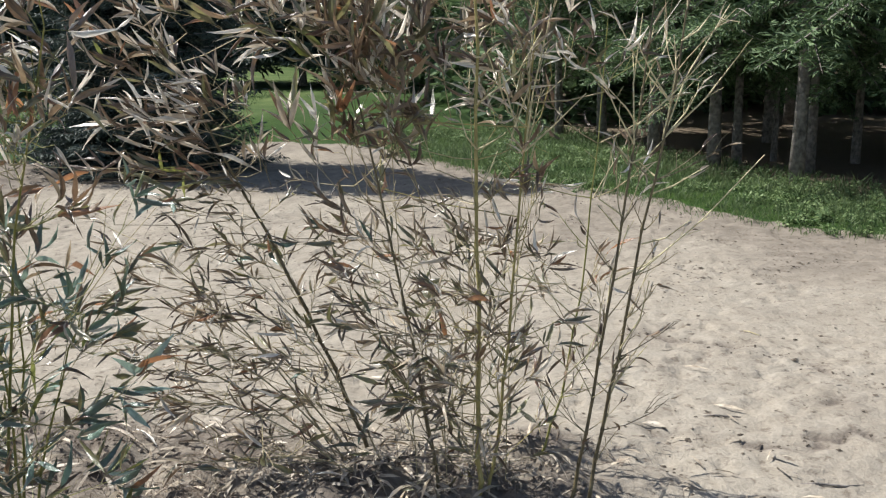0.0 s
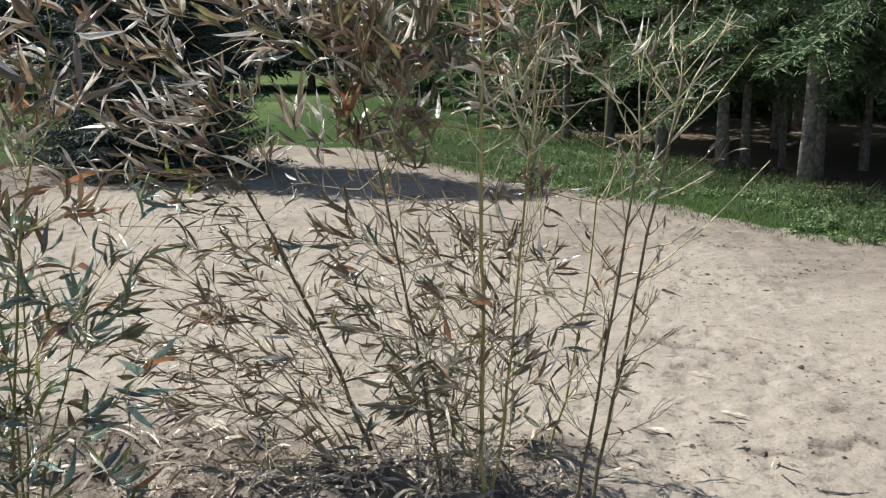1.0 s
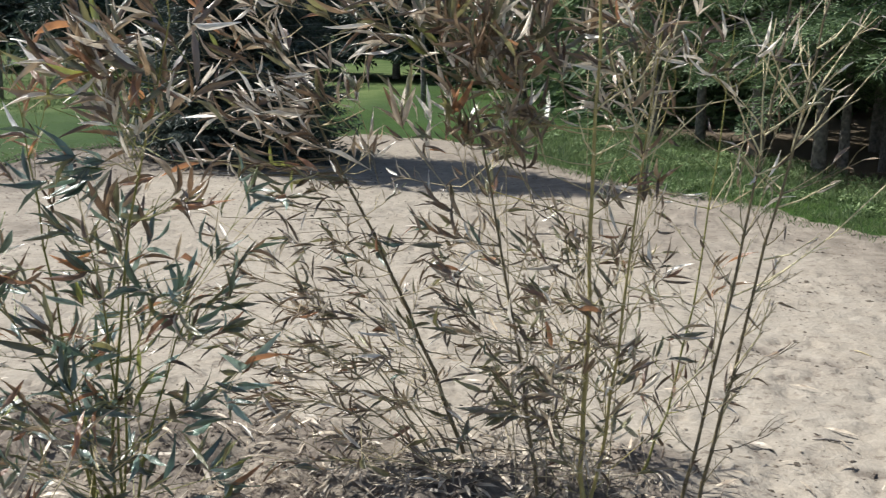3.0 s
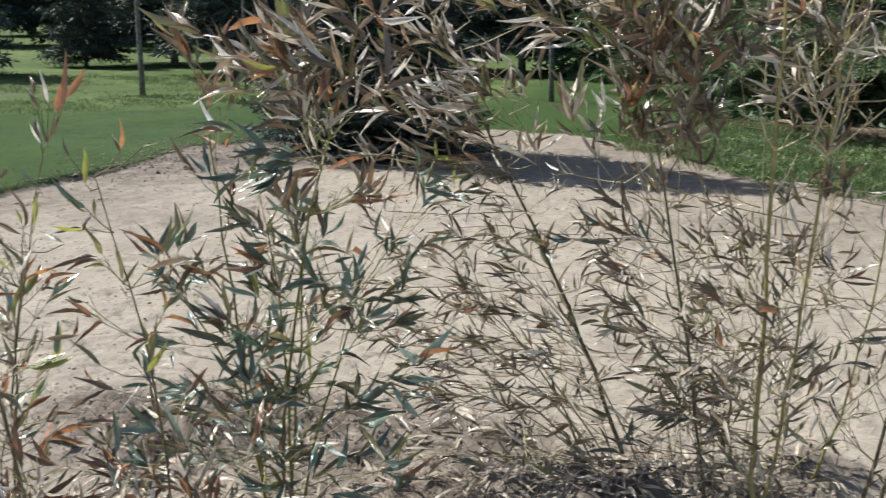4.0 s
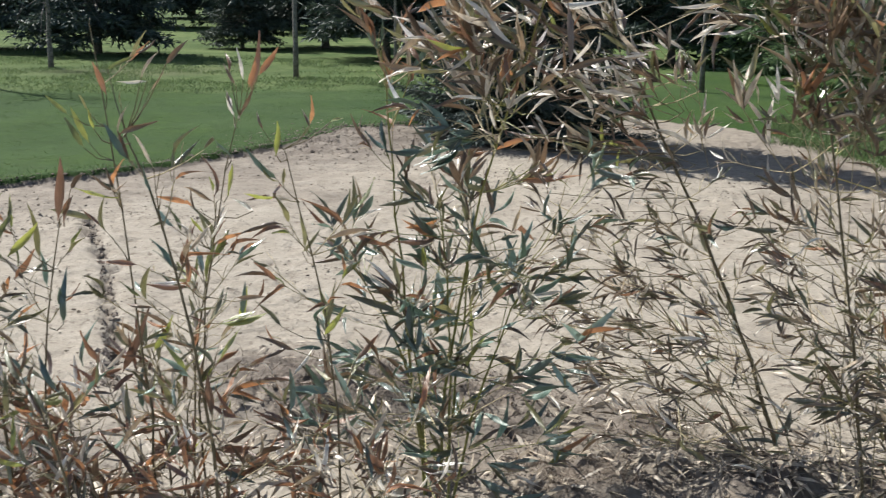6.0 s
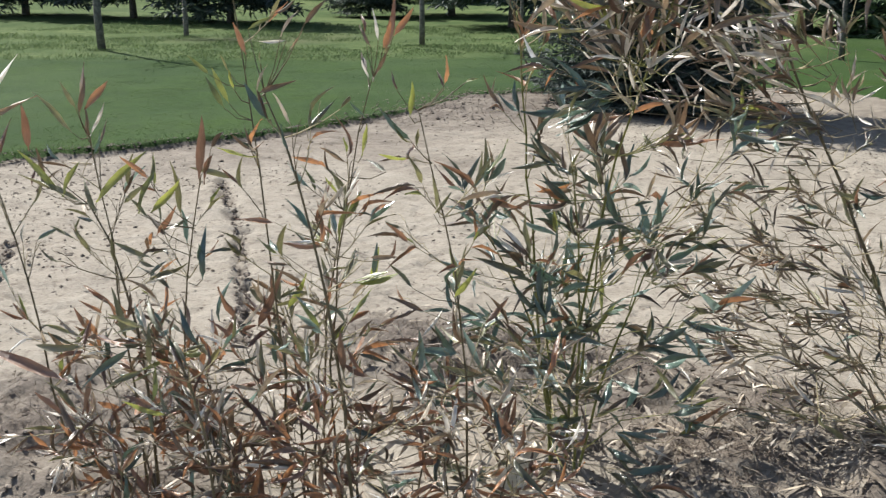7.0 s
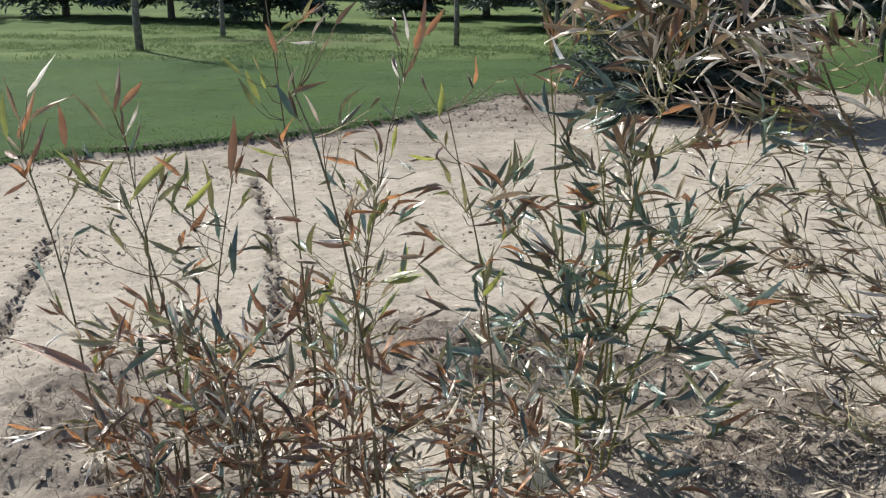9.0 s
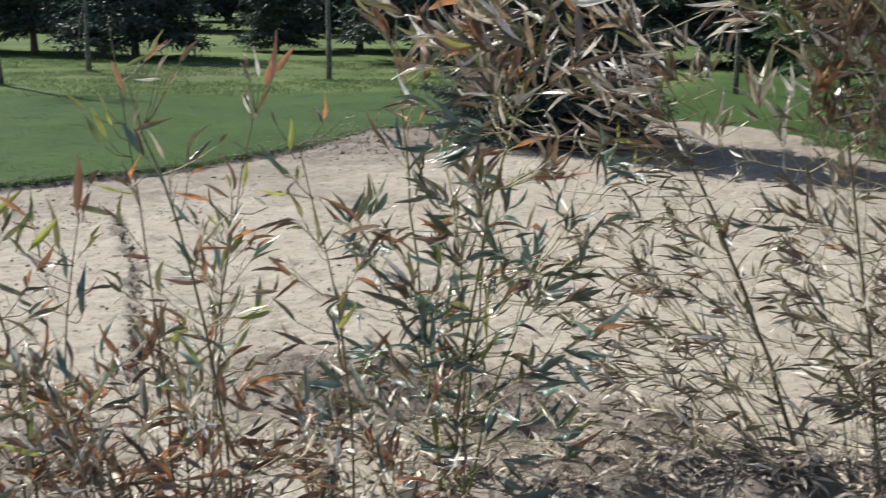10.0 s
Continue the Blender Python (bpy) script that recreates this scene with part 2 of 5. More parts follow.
def signed(x, y, outline):
    """Metres inside (positive) or outside an outline, on arrays."""
    far = np.full(x.shape, 1e9)
    inside = np.zeros(x.shape, bool)
    for (ax, ay), (bx, by) in zip(outline, outline[1:] + outline[:1]):
        dx, dy = bx - ax, by - ay
        k = np.clip(((x - ax) * dx + (y - ay) * dy) / (dx * dx + dy * dy), 0, 1)
        far = np.minimum(far, np.hypot(x - ax - k * dx, y - ay - k * dy))
        cross = (ay > y) != (by > y)
        inside ^= cross & (x < (bx - ax) * (y - ay) / (by - ay + 1e-12) + ax)
    return np.where(inside, far, -far)


HEAPS = [(-0.83, 2.86, 0.22, 0.085), (-2.15, 3.35, 0.38, 0.08), (-1.65, 3.45, 0.3, 0.08), (-1.9, 3.15, 0.22, 0.05), (-1.25, 3.5, 0.25, 0.05), (-2.55, 2.55, 0.2, 0.04), (-0.75, 3.35, 0.3, 0.05), (0.33, 3.42, 0.16, 0.05),
         (-2.75, 2.1, 0.36, 0.08), (-3.0, 2.45, 0.3, 0.06), (-2.3, 1.75, 0.4, 0.05), (-1.2, 3.1, 0.3, 0.04), (-0.25, 3.1, 0.25, 0.03), (-2.2, 1.8, 0.4, 0.05), (-0.15, 3.1, 0.38, 0.05), (0.25, 3.0, 0.26, 0.06), (-0.55, 2.75, 0.3, 0.04)]
CRACKS = [[(1.2, 4.66), (1.36, 4.55), (1.53, 4.38), (1.69, 4.14), (1.78, 4.01)], [(1.08, 3.46), (1.21, 3.41), (1.3, 3.44)], [(0.92, 4.84), (1.12, 4.7), (1.36, 4.55)], [(1.3, 6.3), (1.5, 6.2), (1.8, 6.1), (2.4, 6.2)], [(1.3, 3.5), (1.45, 3.56), (1.6, 3.5)], [(0.75, 3.65), (0.9, 3.58)], [(1.5, 3.85), (1.62, 3.92)]]
FURROWS = [[(-4.78, 5.7), (-4.35, 5.2), (-3.87, 4.66), (-3.25, 3.85), (-2.74, 3.17)], [(-4.8, 3.9), (-4.64, 3.7), (-4.2, 3.2), (-4.02, 2.95), (-3.69, 2.59), (-3.4, 2.2)]]


def near_line(x, y, line):
    far = np.full(np.shape(x), 1e9)
    for (ax, ay), (bx, by) in zip(line, line[1:]):
        dx, dy = bx - ax, by - ay
        k = np.clip(((x - ax) * dx + (y - ay) * dy) / (dx * dx + dy * dy), 0, 1)
        far = np.minimum(far, np.hypot(x - ax - k * dx, y - ay - k * dy))
    return far


def terrain(x, y):
    """Height of the ground, and how far each point is sand, litter and dug soil."""
    s = signed(x, y, SAND) + 0.10 * value_noise(x * 1.7, y * 1.7, 3) + 0.05 * value_noise(x * 6, y * 6, 4)
    w = signed(x, y, WOOD) + 0.3 * value_noise(x * 1.1, y * 1.1, 5)
    s = s + 0.22 * np.clip(x + 1.5, 0, 1)
    sand = np.clip(0.5 + s / 0.16, 0, 1)
    litter = np.clip(0.4 + w / 0.7, 0, 1)
    worn = np.exp(-(((x + 12.6) * 0.88 + (y - 17.2) * 0.47) / 1.6) ** 2 - (((y - 17.2) * 0.88 - (x + 12.6) * 0.47) / 0.8) ** 2)
    litter = np.maximum(litter, 0.6 * worn * np.clip(0.7 + 0.5 * value_noise(x * 3, y * 3, 38), 0, 1))
    z = 0.03 * value_noise(x * 0.45, y * 0.45, 6) + 0.008 * value_noise(x * 1.9, y * 1.9, 7)
    rough = 0.006 * value_noise(x * 5, y * 5, 8) + 0.007 * value_noise(x * 12, y * 12, 9) - 0.02 * np.clip(value_noise(x * 6.3, y * 6.3, 14) - 0.4, 0, 1) - 0.04 * np.clip(value_noise(x * 17, y * 17, 18) - 0.4, 0, 1) * np.clip(0.5 + value_noise(x * 1.6, y * 1.6, 24), 0, 1) + 0.008 * np.abs(value_noise(x * 25, y * 25, 10))
    close = np.clip(1.2 - np.hypot(np.maximum(np.maximum(-6.2 - x, x - 3.4), 0), np.maximum(np.maximum(1.6 - y, y - 11.5), 0)) / 0.5, 0, 1)
    z = z + rough * sand * close
    left = np.clip(-x - 3.5, 0, 1)
    z = z + (1 - np.clip(0.5 + s / 0.07, 0, 1)) * (0.02 + 0.05 * left * np.exp(np.minimum(s, 0) / 1.6))
    z = z + 0.09 * np.exp(-(((x + 4.9) / 0.9) ** 2 + ((y - 10.1) / 1.0) ** 2)) * sand
    soil = 0.95 * np.exp(-(((x + 4.7) / 0.85) ** 2 + ((y - 9.7) / 1.1) ** 2)) * np.clip(0.4 + value_noise(x * 5, y * 5, 27) + 0.5 * value_noise(x * 14, y * 14, 28), 0, 1)
    soil = np.maximum(soil, 0.75 * np.exp(-(((x + 3.5) / 1.5) ** 2 + ((y - 10.2) / 0.75) ** 2)) * np.clip(0.7 + 0.5 * value_noise(x * 4, y * 4, 29), 0, 1))
    for hx, hy, r, h in HEAPS:
        g = np.exp(-(((x - hx) ** 2 + (y - hy) ** 2) / (r * r)))
        g = g * (1 + 0.42 * value_noise(x * 8, y * 8, 11) + 0.22 * value_noise(x * 19, y * 19, 17) + 0.1 * value_noise(x * 39, y * 39, 20))
        z = z + h * g
        soil = np.maximum(soil, np.clip(g * 0.85, 0, 1))
    for line in FURROWS:
        f = near_line(x + 0.04 * value_noise(x * 9, y * 9, 12) + 0.03 * value_noise(x * 23, y * 23, 31), y + 0.03 * value_noise(x * 15, y * 15, 32), line)
        g = np.exp(-(f / 0.026) ** 2) * np.clip(0.75 + value_noise(x * 11, y * 11, 33), 0.2, 1)
        z = z - 0.06 * g + 0.010 * np.exp(-((f - 0.09) / 0.05) ** 2)
        soil = np.maximum(soil, g)
    for line in CRACKS:
        f = near_line(x + 0.05 * value_noise(x * 9, y * 9, 21), y + 0.04 * value_noise(x * 12, y * 12, 22), line)
        g = np.exp(-(f / 0.03) ** 2) * np.clip(0.5 + value_noise(x * 8, y * 8, 23), 0, 1)
        z = z - 0.013 * g
        soil = np.maximum(soil, 0.9 * g)
    # bare soil of the cut edge; its colour also paints the step's shaded side
    lip = np.exp(-((s + 0.05) / 0.08) ** 2) * left
    soil = np.maximum(soil, lip * 0.9)
    soil = np.clip(soil + (0.25 * np.clip(value_noise(x * 3.1, y * 3.1, 13) - 0.2, 0, 1)) * sand, 0, 1)
    rim = np.clip(0.9 - s / 2.7 + 0.35 * value_noise(x * 1.3, y * 1.3, 15) + 0.25 * value_noise(x * 4, y * 4, 16), 0, 0.8) * np.clip((y - 4) / 2.5, 0.3, 1)
    away = -0.43 * x + 0.903 * y + 0.25 * value_noise(x * 0.8, y * 0.8, 34)
    uncut = np.clip((away - 16.3) / 0.5, 0, 1) * np.clip(0.65 + 0.5 * value_noise(x * 0.5, y * 0.9, 35), 0, 1) * np.clip(1 + (-3.0 - x), 0, 1)
    return z, sand, litter, soil, rim, uncut


def height(x, y):
    return float(terrain(np.array([float(x)]), np.array([float(y)]))[0][0])


def spaced(lo, hi, step, out, close):
    a, b, finer = close
    inner = list(np.arange(lo, a, step)) + list(np.arange(max(lo, a), b, finer)) + list(np.arange(b, hi, step))
    d, a, b = step, [], []
    p, q = inner[0], inner[-1]
    while q < out:
        d *= 1.22
        p, q = p - d, q + d
        a.append(p)
        b.append(q)
    return np.array(a[::-1] + inner + b)


def build_ground():
    xs, ys = spaced(-6.2, 3.4, 0.035, 900, (-3.3, 2.0, 0.019)), spaced(1.6, 11.5, 0.035, 900, (1.6, 4.6, 0.019))
    gx, gy = np.meshgrid(xs, ys)
    x, y = gx.ravel(), gy.ravel()
    z, sand, litter, soil, rim, uncut = terrain(x, y)
    nx, ny = len(xs), len(ys)
    i = (np.arange(ny - 1)[:, None] * nx + np.arange(nx - 1)[None]).ravel()
    me = mesh_of("ground", np.stack((x, y, z), 1).tolist(), np.stack((i, i + 1, i + 1 + nx, i + nx), 1).tolist(), GROUND, True)
    for name, values in (("sand", sand), ("litter", litter), ("soil", soil), ("rim", rim), ("uncut", uncut)):
        me.attributes.new(name, "FLOAT", "POINT").data.foreach_set("value", values.astype(np.float32))
    tagged(new("ground", me), "pale dry sand bed with dug soil, mown lawn and forest litter", "ground", kind="structure")


build_ground()


# ---- conifers ----
def conifer(rng, tall, wide, skirt, whorls, per, droop, lift, coarse, thick=0.3, inner=0.25, fine=0.1, upto=2.5):
    """Limbs and needle tufts of a conifer: two shapes. skirt: height of the lowest limb; coarse, fine: length of one spray of needles above and below the height upto."""
    limbs, tv, tf = [], [], []
    for k in range(whorls):
        z0 = skirt + (tall - skirt) * (k / whorls) ** 1.1
        tuft = fine if z0 < upto else coarse
        long = wide * (1 - (z0 - skirt) / (tall - skirt)) ** 0.75 + 0.1
        for j in range(per):
            az = 2 * math.pi * (j + rng.random() * 0.8) / per + k * 1.3
            reach = long * rng.uniform(0.75, 1.1)
            out = np.array([math.cos(az), math.sin(az), 0])
            side = np.array([-math.sin(az), math.cos(az), 0])
            sag, rise = droop * rng.uniform(0.6, 1.3), lift * rng.uniform(0.5, 1.3)
            zz = z0 + rng.uniform(-0.5, 0.5) * (tall - skirt) / whorls
            along = lambda s: out * reach * s + np.array([0, 0, zz - sag * reach * s + rise * reach * s * s])
            limbs.append(tube([along(s) for s in (0, 0.35, 0.7, 1)], [0.006 + 0.012 * reach, 0.005 + 0.008 * reach, 0.005, 0.002], 4))
            n = max(3, int(reach / (tuft * 0.42)))
            for i in range(n):
                s = inner + (1 - inner) * (i + rng.random()) / n
                p = along(s)
                for sg in (-1, 1):
                    twig = reach * 0.42 * (1.08 - s) * rng.uniform(0.5, 1.2) + tuft * 0.6
                    m = max(1, int(twig / (tuft * 0.55)))
                    d = out * rng.uniform(0.35, 0.9) + side * sg * rng.uniform(0.5, 1.0) + np.array([0, 0, rng.uniform(-0.35, 0.15)])
                    d /= np.linalg.norm(d)
                    for q in range(m):
                        c = p + d * twig * (q + 0.3) / m
                        dd = d + np.array([rng.gauss(0, 0.45), rng.gauss(0, 0.45), rng.gauss(-0.1, 0.45)])
                        dd /= np.linalg.norm(dd)
                        across = np.cross(dd, [rng.gauss(0, 1), rng.gauss(0, 1), 1])
                        across /= np.linalg.norm(across) + 1e-9
                        up = np.cross(across, dd)
                        size = tuft * rng.uniform(0.7, 1.3)
                        b = len(tv)
                        w = size * thick
                        tv += [c, c + dd * size * 0.45 + across * w * 0.5 + up * w * 0.2, c + dd * size, c + dd * size * 0.4 - across * w * 0.5 + up * w * 0.2]
                        tf += [(b, b + 1, b + 2), (b, b + 2, b + 3)]
    return join(*limbs), (tv, tf)


def trunk_shape(rng, tall, r, lean=0.0):
    pts, radii = [], []
    for k in range(9):
        s = k / 8
        pts.append((lean * s * tall + rng.uniform(-0.15, 0.15) * r, rng.uniform(-0.15, 0.15) * r, s * tall - 0.06))
        radii.append(r * (1.25 if k == 0 else 1.0 - 0.85 * s))
    return tube(pts, radii, 9)


def tree(name, label, shapes, mat, at, group=""):
    top = tagged(new(name), label, "tree", group)
    trunk, limbs, crown = shapes
    part("trunk", mesh_of("trunk", *trunk, BARK, True), top)
    tagged(part("limb_work", mesh_of("limb_work", *limbs, BARK), top, "thin bare limbs"), kind="stuff")
    part("crown", mesh_of("crown", *crown, mat), top)
    top.matrix_basis = at
    return top


rng = random.Random(5)
# the young blue spruce on the sand
tree("blue_spruce", "young blue-green spruce standing on the sand, skirts to the ground",
     (trunk_shape(rng, 4.9, 0.07), *conifer(rng, 4.9, 1.26, 0.12, 30, 13, 0.14, 0.18, 0.22, 0.26, 0.15, 0.066, 2.0)), SPRUCE_BLUE, pose(-3.15, 10.9, 0))

# the stand of firs beyond the weedy strip
FIR = "tall green fir with bare grey lower trunk at the forest edge"
fir_shapes = [(trunk_shape(rng, 7, 0.062), *conifer(rng, 7, 1.35, z, 15, 7, 0.55, 0.12, 0.26, 0.22, 0.3, 0.066, 2.6)) for z in (1.42, 1.56, 1.34)]
first = [tree("forest_fir", FIR, s, FIR_GREEN, pose(*p, 0, 0, 0, a), "firs of the stand")
         for s, p, a in zip(fir_shapes, ((2.72, 10.35), (3.2, 9.3), (2.35, 11.5)), (10, 100, 200))]
for k, (x, y, s) in enumerate([(3.02, 10.6, 0.75), (3.5, 9.85, 0.9), (3.45, 10.75, 0.5), (4.2, 10.5, 0.7), (3.85, 8.55, 1.1), (1.95, 12.7, 0.9), (1.5, 13.3, 0.8), (4.5, 9.4, 1.0), (4.9, 8.0, 1.1)]):
    copy_thing(first[k % 3], pose(x, y, height(x, y), 0, 0, 47 * k) @ Matrix.Diagonal((s, s, 0.8 + 0.2 * s if y > 9 else 1.3, 1)))
# deeper rows, thinner in needles
deep = [(trunk_shape(rng, 7, 0.07), *conifer(rng, 7, 1.5, z, 13, 6, 0.42, 0.14, 0.4, 0.28, 0.25, 0.13, 2.4)) for z in (1.4, 1.0)]
rear = [tree("forest_fir", "shaded fir standing deep in the forest", s, FIR_GREEN, pose(*p, 0), "firs of the stand") for s, p in zip(deep, ((5.0, 11.2), (3.0, 16.5)))]
for k, (x, y, s) in enumerate([(2.9, 13.4, 1.0), (1.2, 18.4, 1.1), (3.9, 12.4, 0.9), (4.7, 19.0, 1.2), (6.2, 9.6, 1.0), (7.3, 18.0, 1.2), (4.8, 14.4, 1.0), (-0.2, 19.5, 1.0), (6.6, 12.4, 1.1), (10.2, 16.6, 1.3),
                              (7.9, 10.2, 1.1), (3.0, 21.5, 1.2), (7.2, 7.4, 1.1), (6.0, 22.0, 1.3), (9.6, 8.0, 1.2), (9.5, 21.0, 1.3), (10.5, 12.0, 1.2), (13.0, 15.0, 1.4)]):
    copy_thing(rear[k % 2], pose(x, y, height(x, y), 0, 0, 47 * k) @ Matrix.Diagonal((s, s, 0.8 + 0.2 * s, 1)))

# low bushy firs closing the view behind the stand
hedge = (trunk_shape(rng, 5, 0.07), *conifer(rng, 5, 1.9, 0.15, 10, 7, 0.2, 0.1, 0.45, 0.34, 0.2, 0.3, 2.2))
bush = tree("bushy_fir", "dark bushy fir with boughs to the ground in the forest", hedge, FIR_GREEN, pose(1.6, 22.5, 0), "firs of the stand")
for k, (x, y) in enumerate([(4.2, 21.0), (7.0, 20.2), (9.6, 18.6), (11.8, 16.4), (13.4, 13.6), (-0.8, 23.5), (5.6, 17.2), (8.6, 15.4), (1.6, 16.0)]):
    copy_thing(bush, pose(x, y, 0, 0, 0, 50 * k))

# dark spruces across the lawn: a loose front row and a closed row far behind
big = [(trunk_shape(rng, 5.6, 0.09), *conifer(rng, 5.6, 1.95, z, 16, 9, 0.3, 0.16, 0.5, 0.3, 0.2, 0.2, 2.6)) for z in (0.72, 0.85)]
giants = [tree("park_spruce", "large dark spruce with sweeping skirts on the lawn", s, SPRUCE_DARK, pose(*p, 0), "dark spruces of the park") for s, p in zip(big, ((-16.6, 21.6), (-9.6, 23.0)))]
FRONT = [(-14.9, 25.6, 0.6), (-20.6, 22.6, 1.0), (-24.5, 22.5, 1.1), (-13.3, 27.5, 1.1), (-5.8, 25.5, 1.0), (-3.2, 24.5, 0.95), (-0.6, 27.5, 1.0), (2.6, 27, 1.1), (6.5, 26, 1.2), (-28.5, 20.5, 1.2), (-33, 19, 1.2)]
FAR = [(-46 + 4.6 * k, 38 + 2.5 * (k % 3) - 0.012 * abs(k - 9) ** 2.2, 1.5 + 0.25 * (k % 2)) for k in range(14)]
CLOSING = [(-60 + 8 * k, 56 + 3 * (k % 2) - 0.15 * (k - 7) ** 2, 2.3) for k in range(15)]
for k, (x, y, s) in enumerate(FRONT + FAR + CLOSING):
    copy_thing(giants[k % 2], pose(x, y, 0, 0, 0, 71 * k) @ Matrix.Diagonal((s, s, s, 1)))


def sapling(name, label, x, y, tall, r, limbs, spread, drooping, mat, seed):
    """A slim young tree: bare trunk, thin limbs and a loose crown."""
    g = random.Random(seed)
    top = tagged(new(name), label, "tree", "saplings of the park")
    part("trunk", mesh_of("trunk", *tube([(g.uniform(-0.012, 0.012), g.uniform(-0.012, 0.012), tall * k / 7 - 0.05) for k in range(8)], [r * (1.2 - 0.13 * k) for k in range(8)], 7), BARK, True), top)
    shapes, tv, tf = [], [], []
    for k in range(limbs):
        z = tall * (0.45 + 0.5 * k / limbs)
        az = g.uniform(0, 6.28)
        reach = spread * g.uniform(0.5, 1.1)
        pts = [Vector((math.cos(az) * reach * s, math.sin(az) * reach * s, z + reach * (0.7 * s - drooping * s * s))) for s in (0, 0.3, 0.65, 1)]
        shapes.append(tube(pts, [r * 0.4, r * 0.25, r * 0.15, 0.003], 4))
        for i in range(26):
            s = g.uniform(0.25, 1)
            c = pts[0].lerp(pts[3], s) + Vector((g.gauss(0, 0.1), g.gauss(0, 0.1), g.gauss(0, 0.1)))
            d = Vector((g.gauss(0, 1), g.gauss(0, 1), g.gauss(-0.4, 0.6))).normalized() * 0.08
            a = d.cross(Vector((g.gauss(0, 1), g.gauss(0, 1), 1))).normalized() * 0.022
            b = len(tv)
            tv += [c, c + d * 0.5 + a, c + d, c + d * 0.5 - a]
            tf += [(b, b + 1, b + 2, b + 3)]
    part("limb_work", mesh_of("limb_work", *join(*shapes), BARK), top)
    part("crown", mesh_of("crown", tv, tf, mat), top)
    top.matrix_basis = pose(x, y, height(x, y))


sapling("park_sapling", "slim young tree with a bare trunk on the lawn", -8.85, 16.85, 4.2, 0.045, 16, 1.0, 0.1, SPRUCE_DARK, 1)
sapling("park_sapling", "slim young tree with a bare trunk on the lawn", -13.3, 13.6, 4.5, 0.06, 16, 1.1, 0.1, SPRUCE_DARK, 2)
sapling("park_sapling", "slim young tree with a bare trunk on the lawn", -7.6, 18.5, 4.0, 0.03, 14, 0.8, 0.1, SPRUCE_DARK, 3)
sapling("weeping_tree", "small grey tree with thin drooping limbs on the lawn", -14.4, 17.2, 2.6, 0.05, 16, 0.9, 1.4, SPRUCE_DARK, 4)
sapling("park_sapling", "slim young tree with a bare trunk on the lawn", -1.85, 17.4, 3.6, 0.04, 14, 0.9, 0.1, SPRUCE_DARK, 6)


# ---- grass and weeds ----
def blades(name, label, spots, mat, tall, wide, lean, seed, clump=0.0):
    g = np.random.RandomState(seed)
    x, y = spots
    z = terrain(x, y)[0]
    n = len(x)
    h = tall * g.uniform(0.5, 1.3, n) * (1 + clump * value_noise(x * 2.6, y * 2.6, seed) + clump * value_noise(x * 7, y * 7, seed + 1))
    az = g.uniform(0, 6.283, n)
    ln = g.uniform(0.1, 1.0, n) * lean * h
    w = wide * g.uniform(0.6, 1.3, n)
    bz = g.uniform(0, 6.283, n)
    base = np.stack((x, y, z - 0.004), 1)
    tip = base + np.stack((np.cos(az) * ln, np.sin(az) * ln, h), 1)
    across = np.stack((np.cos(bz) * w, np.sin(bz) * w, np.zeros(n)), 1)
    mid = base + (tip - base) * 0.55 + np.array([0, 0, 0.1]) * h[:, None]
    verts = np.stack((base - across * 0.25, mid + across * 0.5, tip, mid - across * 0.5), 1).reshape(-1, 3)
    f = np.arange(n)[:, None] * 4 + np.array([[0, 1, 2, 3]])
    tagged(new(name, mesh_of(name, verts.tolist(), f.tolist(), mat)), label, "grass", kind="stuff")


def scatter(seed, count, box, keep):
    g = np.random.RandomState(seed)
    x, y = g.uniform(box[0], box[1], count), g.uniform(box[2], box[3], count)
    k = keep(x, y, g.uniform(0, 1, count))
    return x[k], y[k]


strip = lambda x, y, u: (signed(x, y, SAND) < -0.02 + 0.25 * (u - 0.6)) & (signed(x, y, WOOD) < 0.25 + 0.8 * (u - 0.5))


def leafy(name, label, spots, mat, tall, size, seed, per=26):
    """Low broad-leaved weeds: tufts of small leaves held out at many heights."""
    g = np.random.RandomState(seed)
    px, py = spots
    n = len(px) * per
    grow = np.repeat(g.uniform(0.4, 1.2, len(px)), per)
    up = g.uniform(0.1, 1.0, n)
    out = np.abs(g.normal(0, 0.5, n)) * tall * grow
    az = g.uniform(0, 6.283, n)
    x, y = np.repeat(px, per) + np.cos(az) * out, np.repeat(py, per) + np.sin(az) * out
    c = np.stack((x, y, np.repeat(terrain(px, py)[0], per) + up * tall * grow), 1)
    d = np.stack((np.cos(az), np.sin(az), g.normal(0.1, 0.45, n)), 1) * (size * g.uniform(0.5, 1.3, n))[:, None]
    a = np.stack((-np.sin(az), np.cos(az), g.normal(0, 0.4, n)), 1) * (size * 0.3)
    verts = np.stack((c - d * 0.5, c + a, c + d * 0.5, c - a), 1).reshape(-1, 3)
    f = np.arange(n)[:, None] * 4 + np.array([[0, 1, 2, 3]])
    tagged(new(name, mesh_of(name, verts.tolist(), f.tolist(), mat)), label, "weeds", kind="stuff")


patchy = lambda x, y, u: strip(x, y, u) & (value_noise(x * 1.3, y * 1.3, 71) + 0.35 * value_noise(x * 5, y * 5, 72) + 0.25 * (x - 1.6) > -0.15)
leafy("weeds", "leafy green weeds beside the sand", scatter(11, 4600, (-0.6, 5.5, 5.5, 14), patchy), WEED, 0.07, 0.03, 21)
blades("tall_grass", "uncut green grass beside the sand", scatter(12, 75000, (-0.6, 5.5, 5.5, 14), strip), GRASS, 0.075, 0.008, 1.1, 22, 0.5)
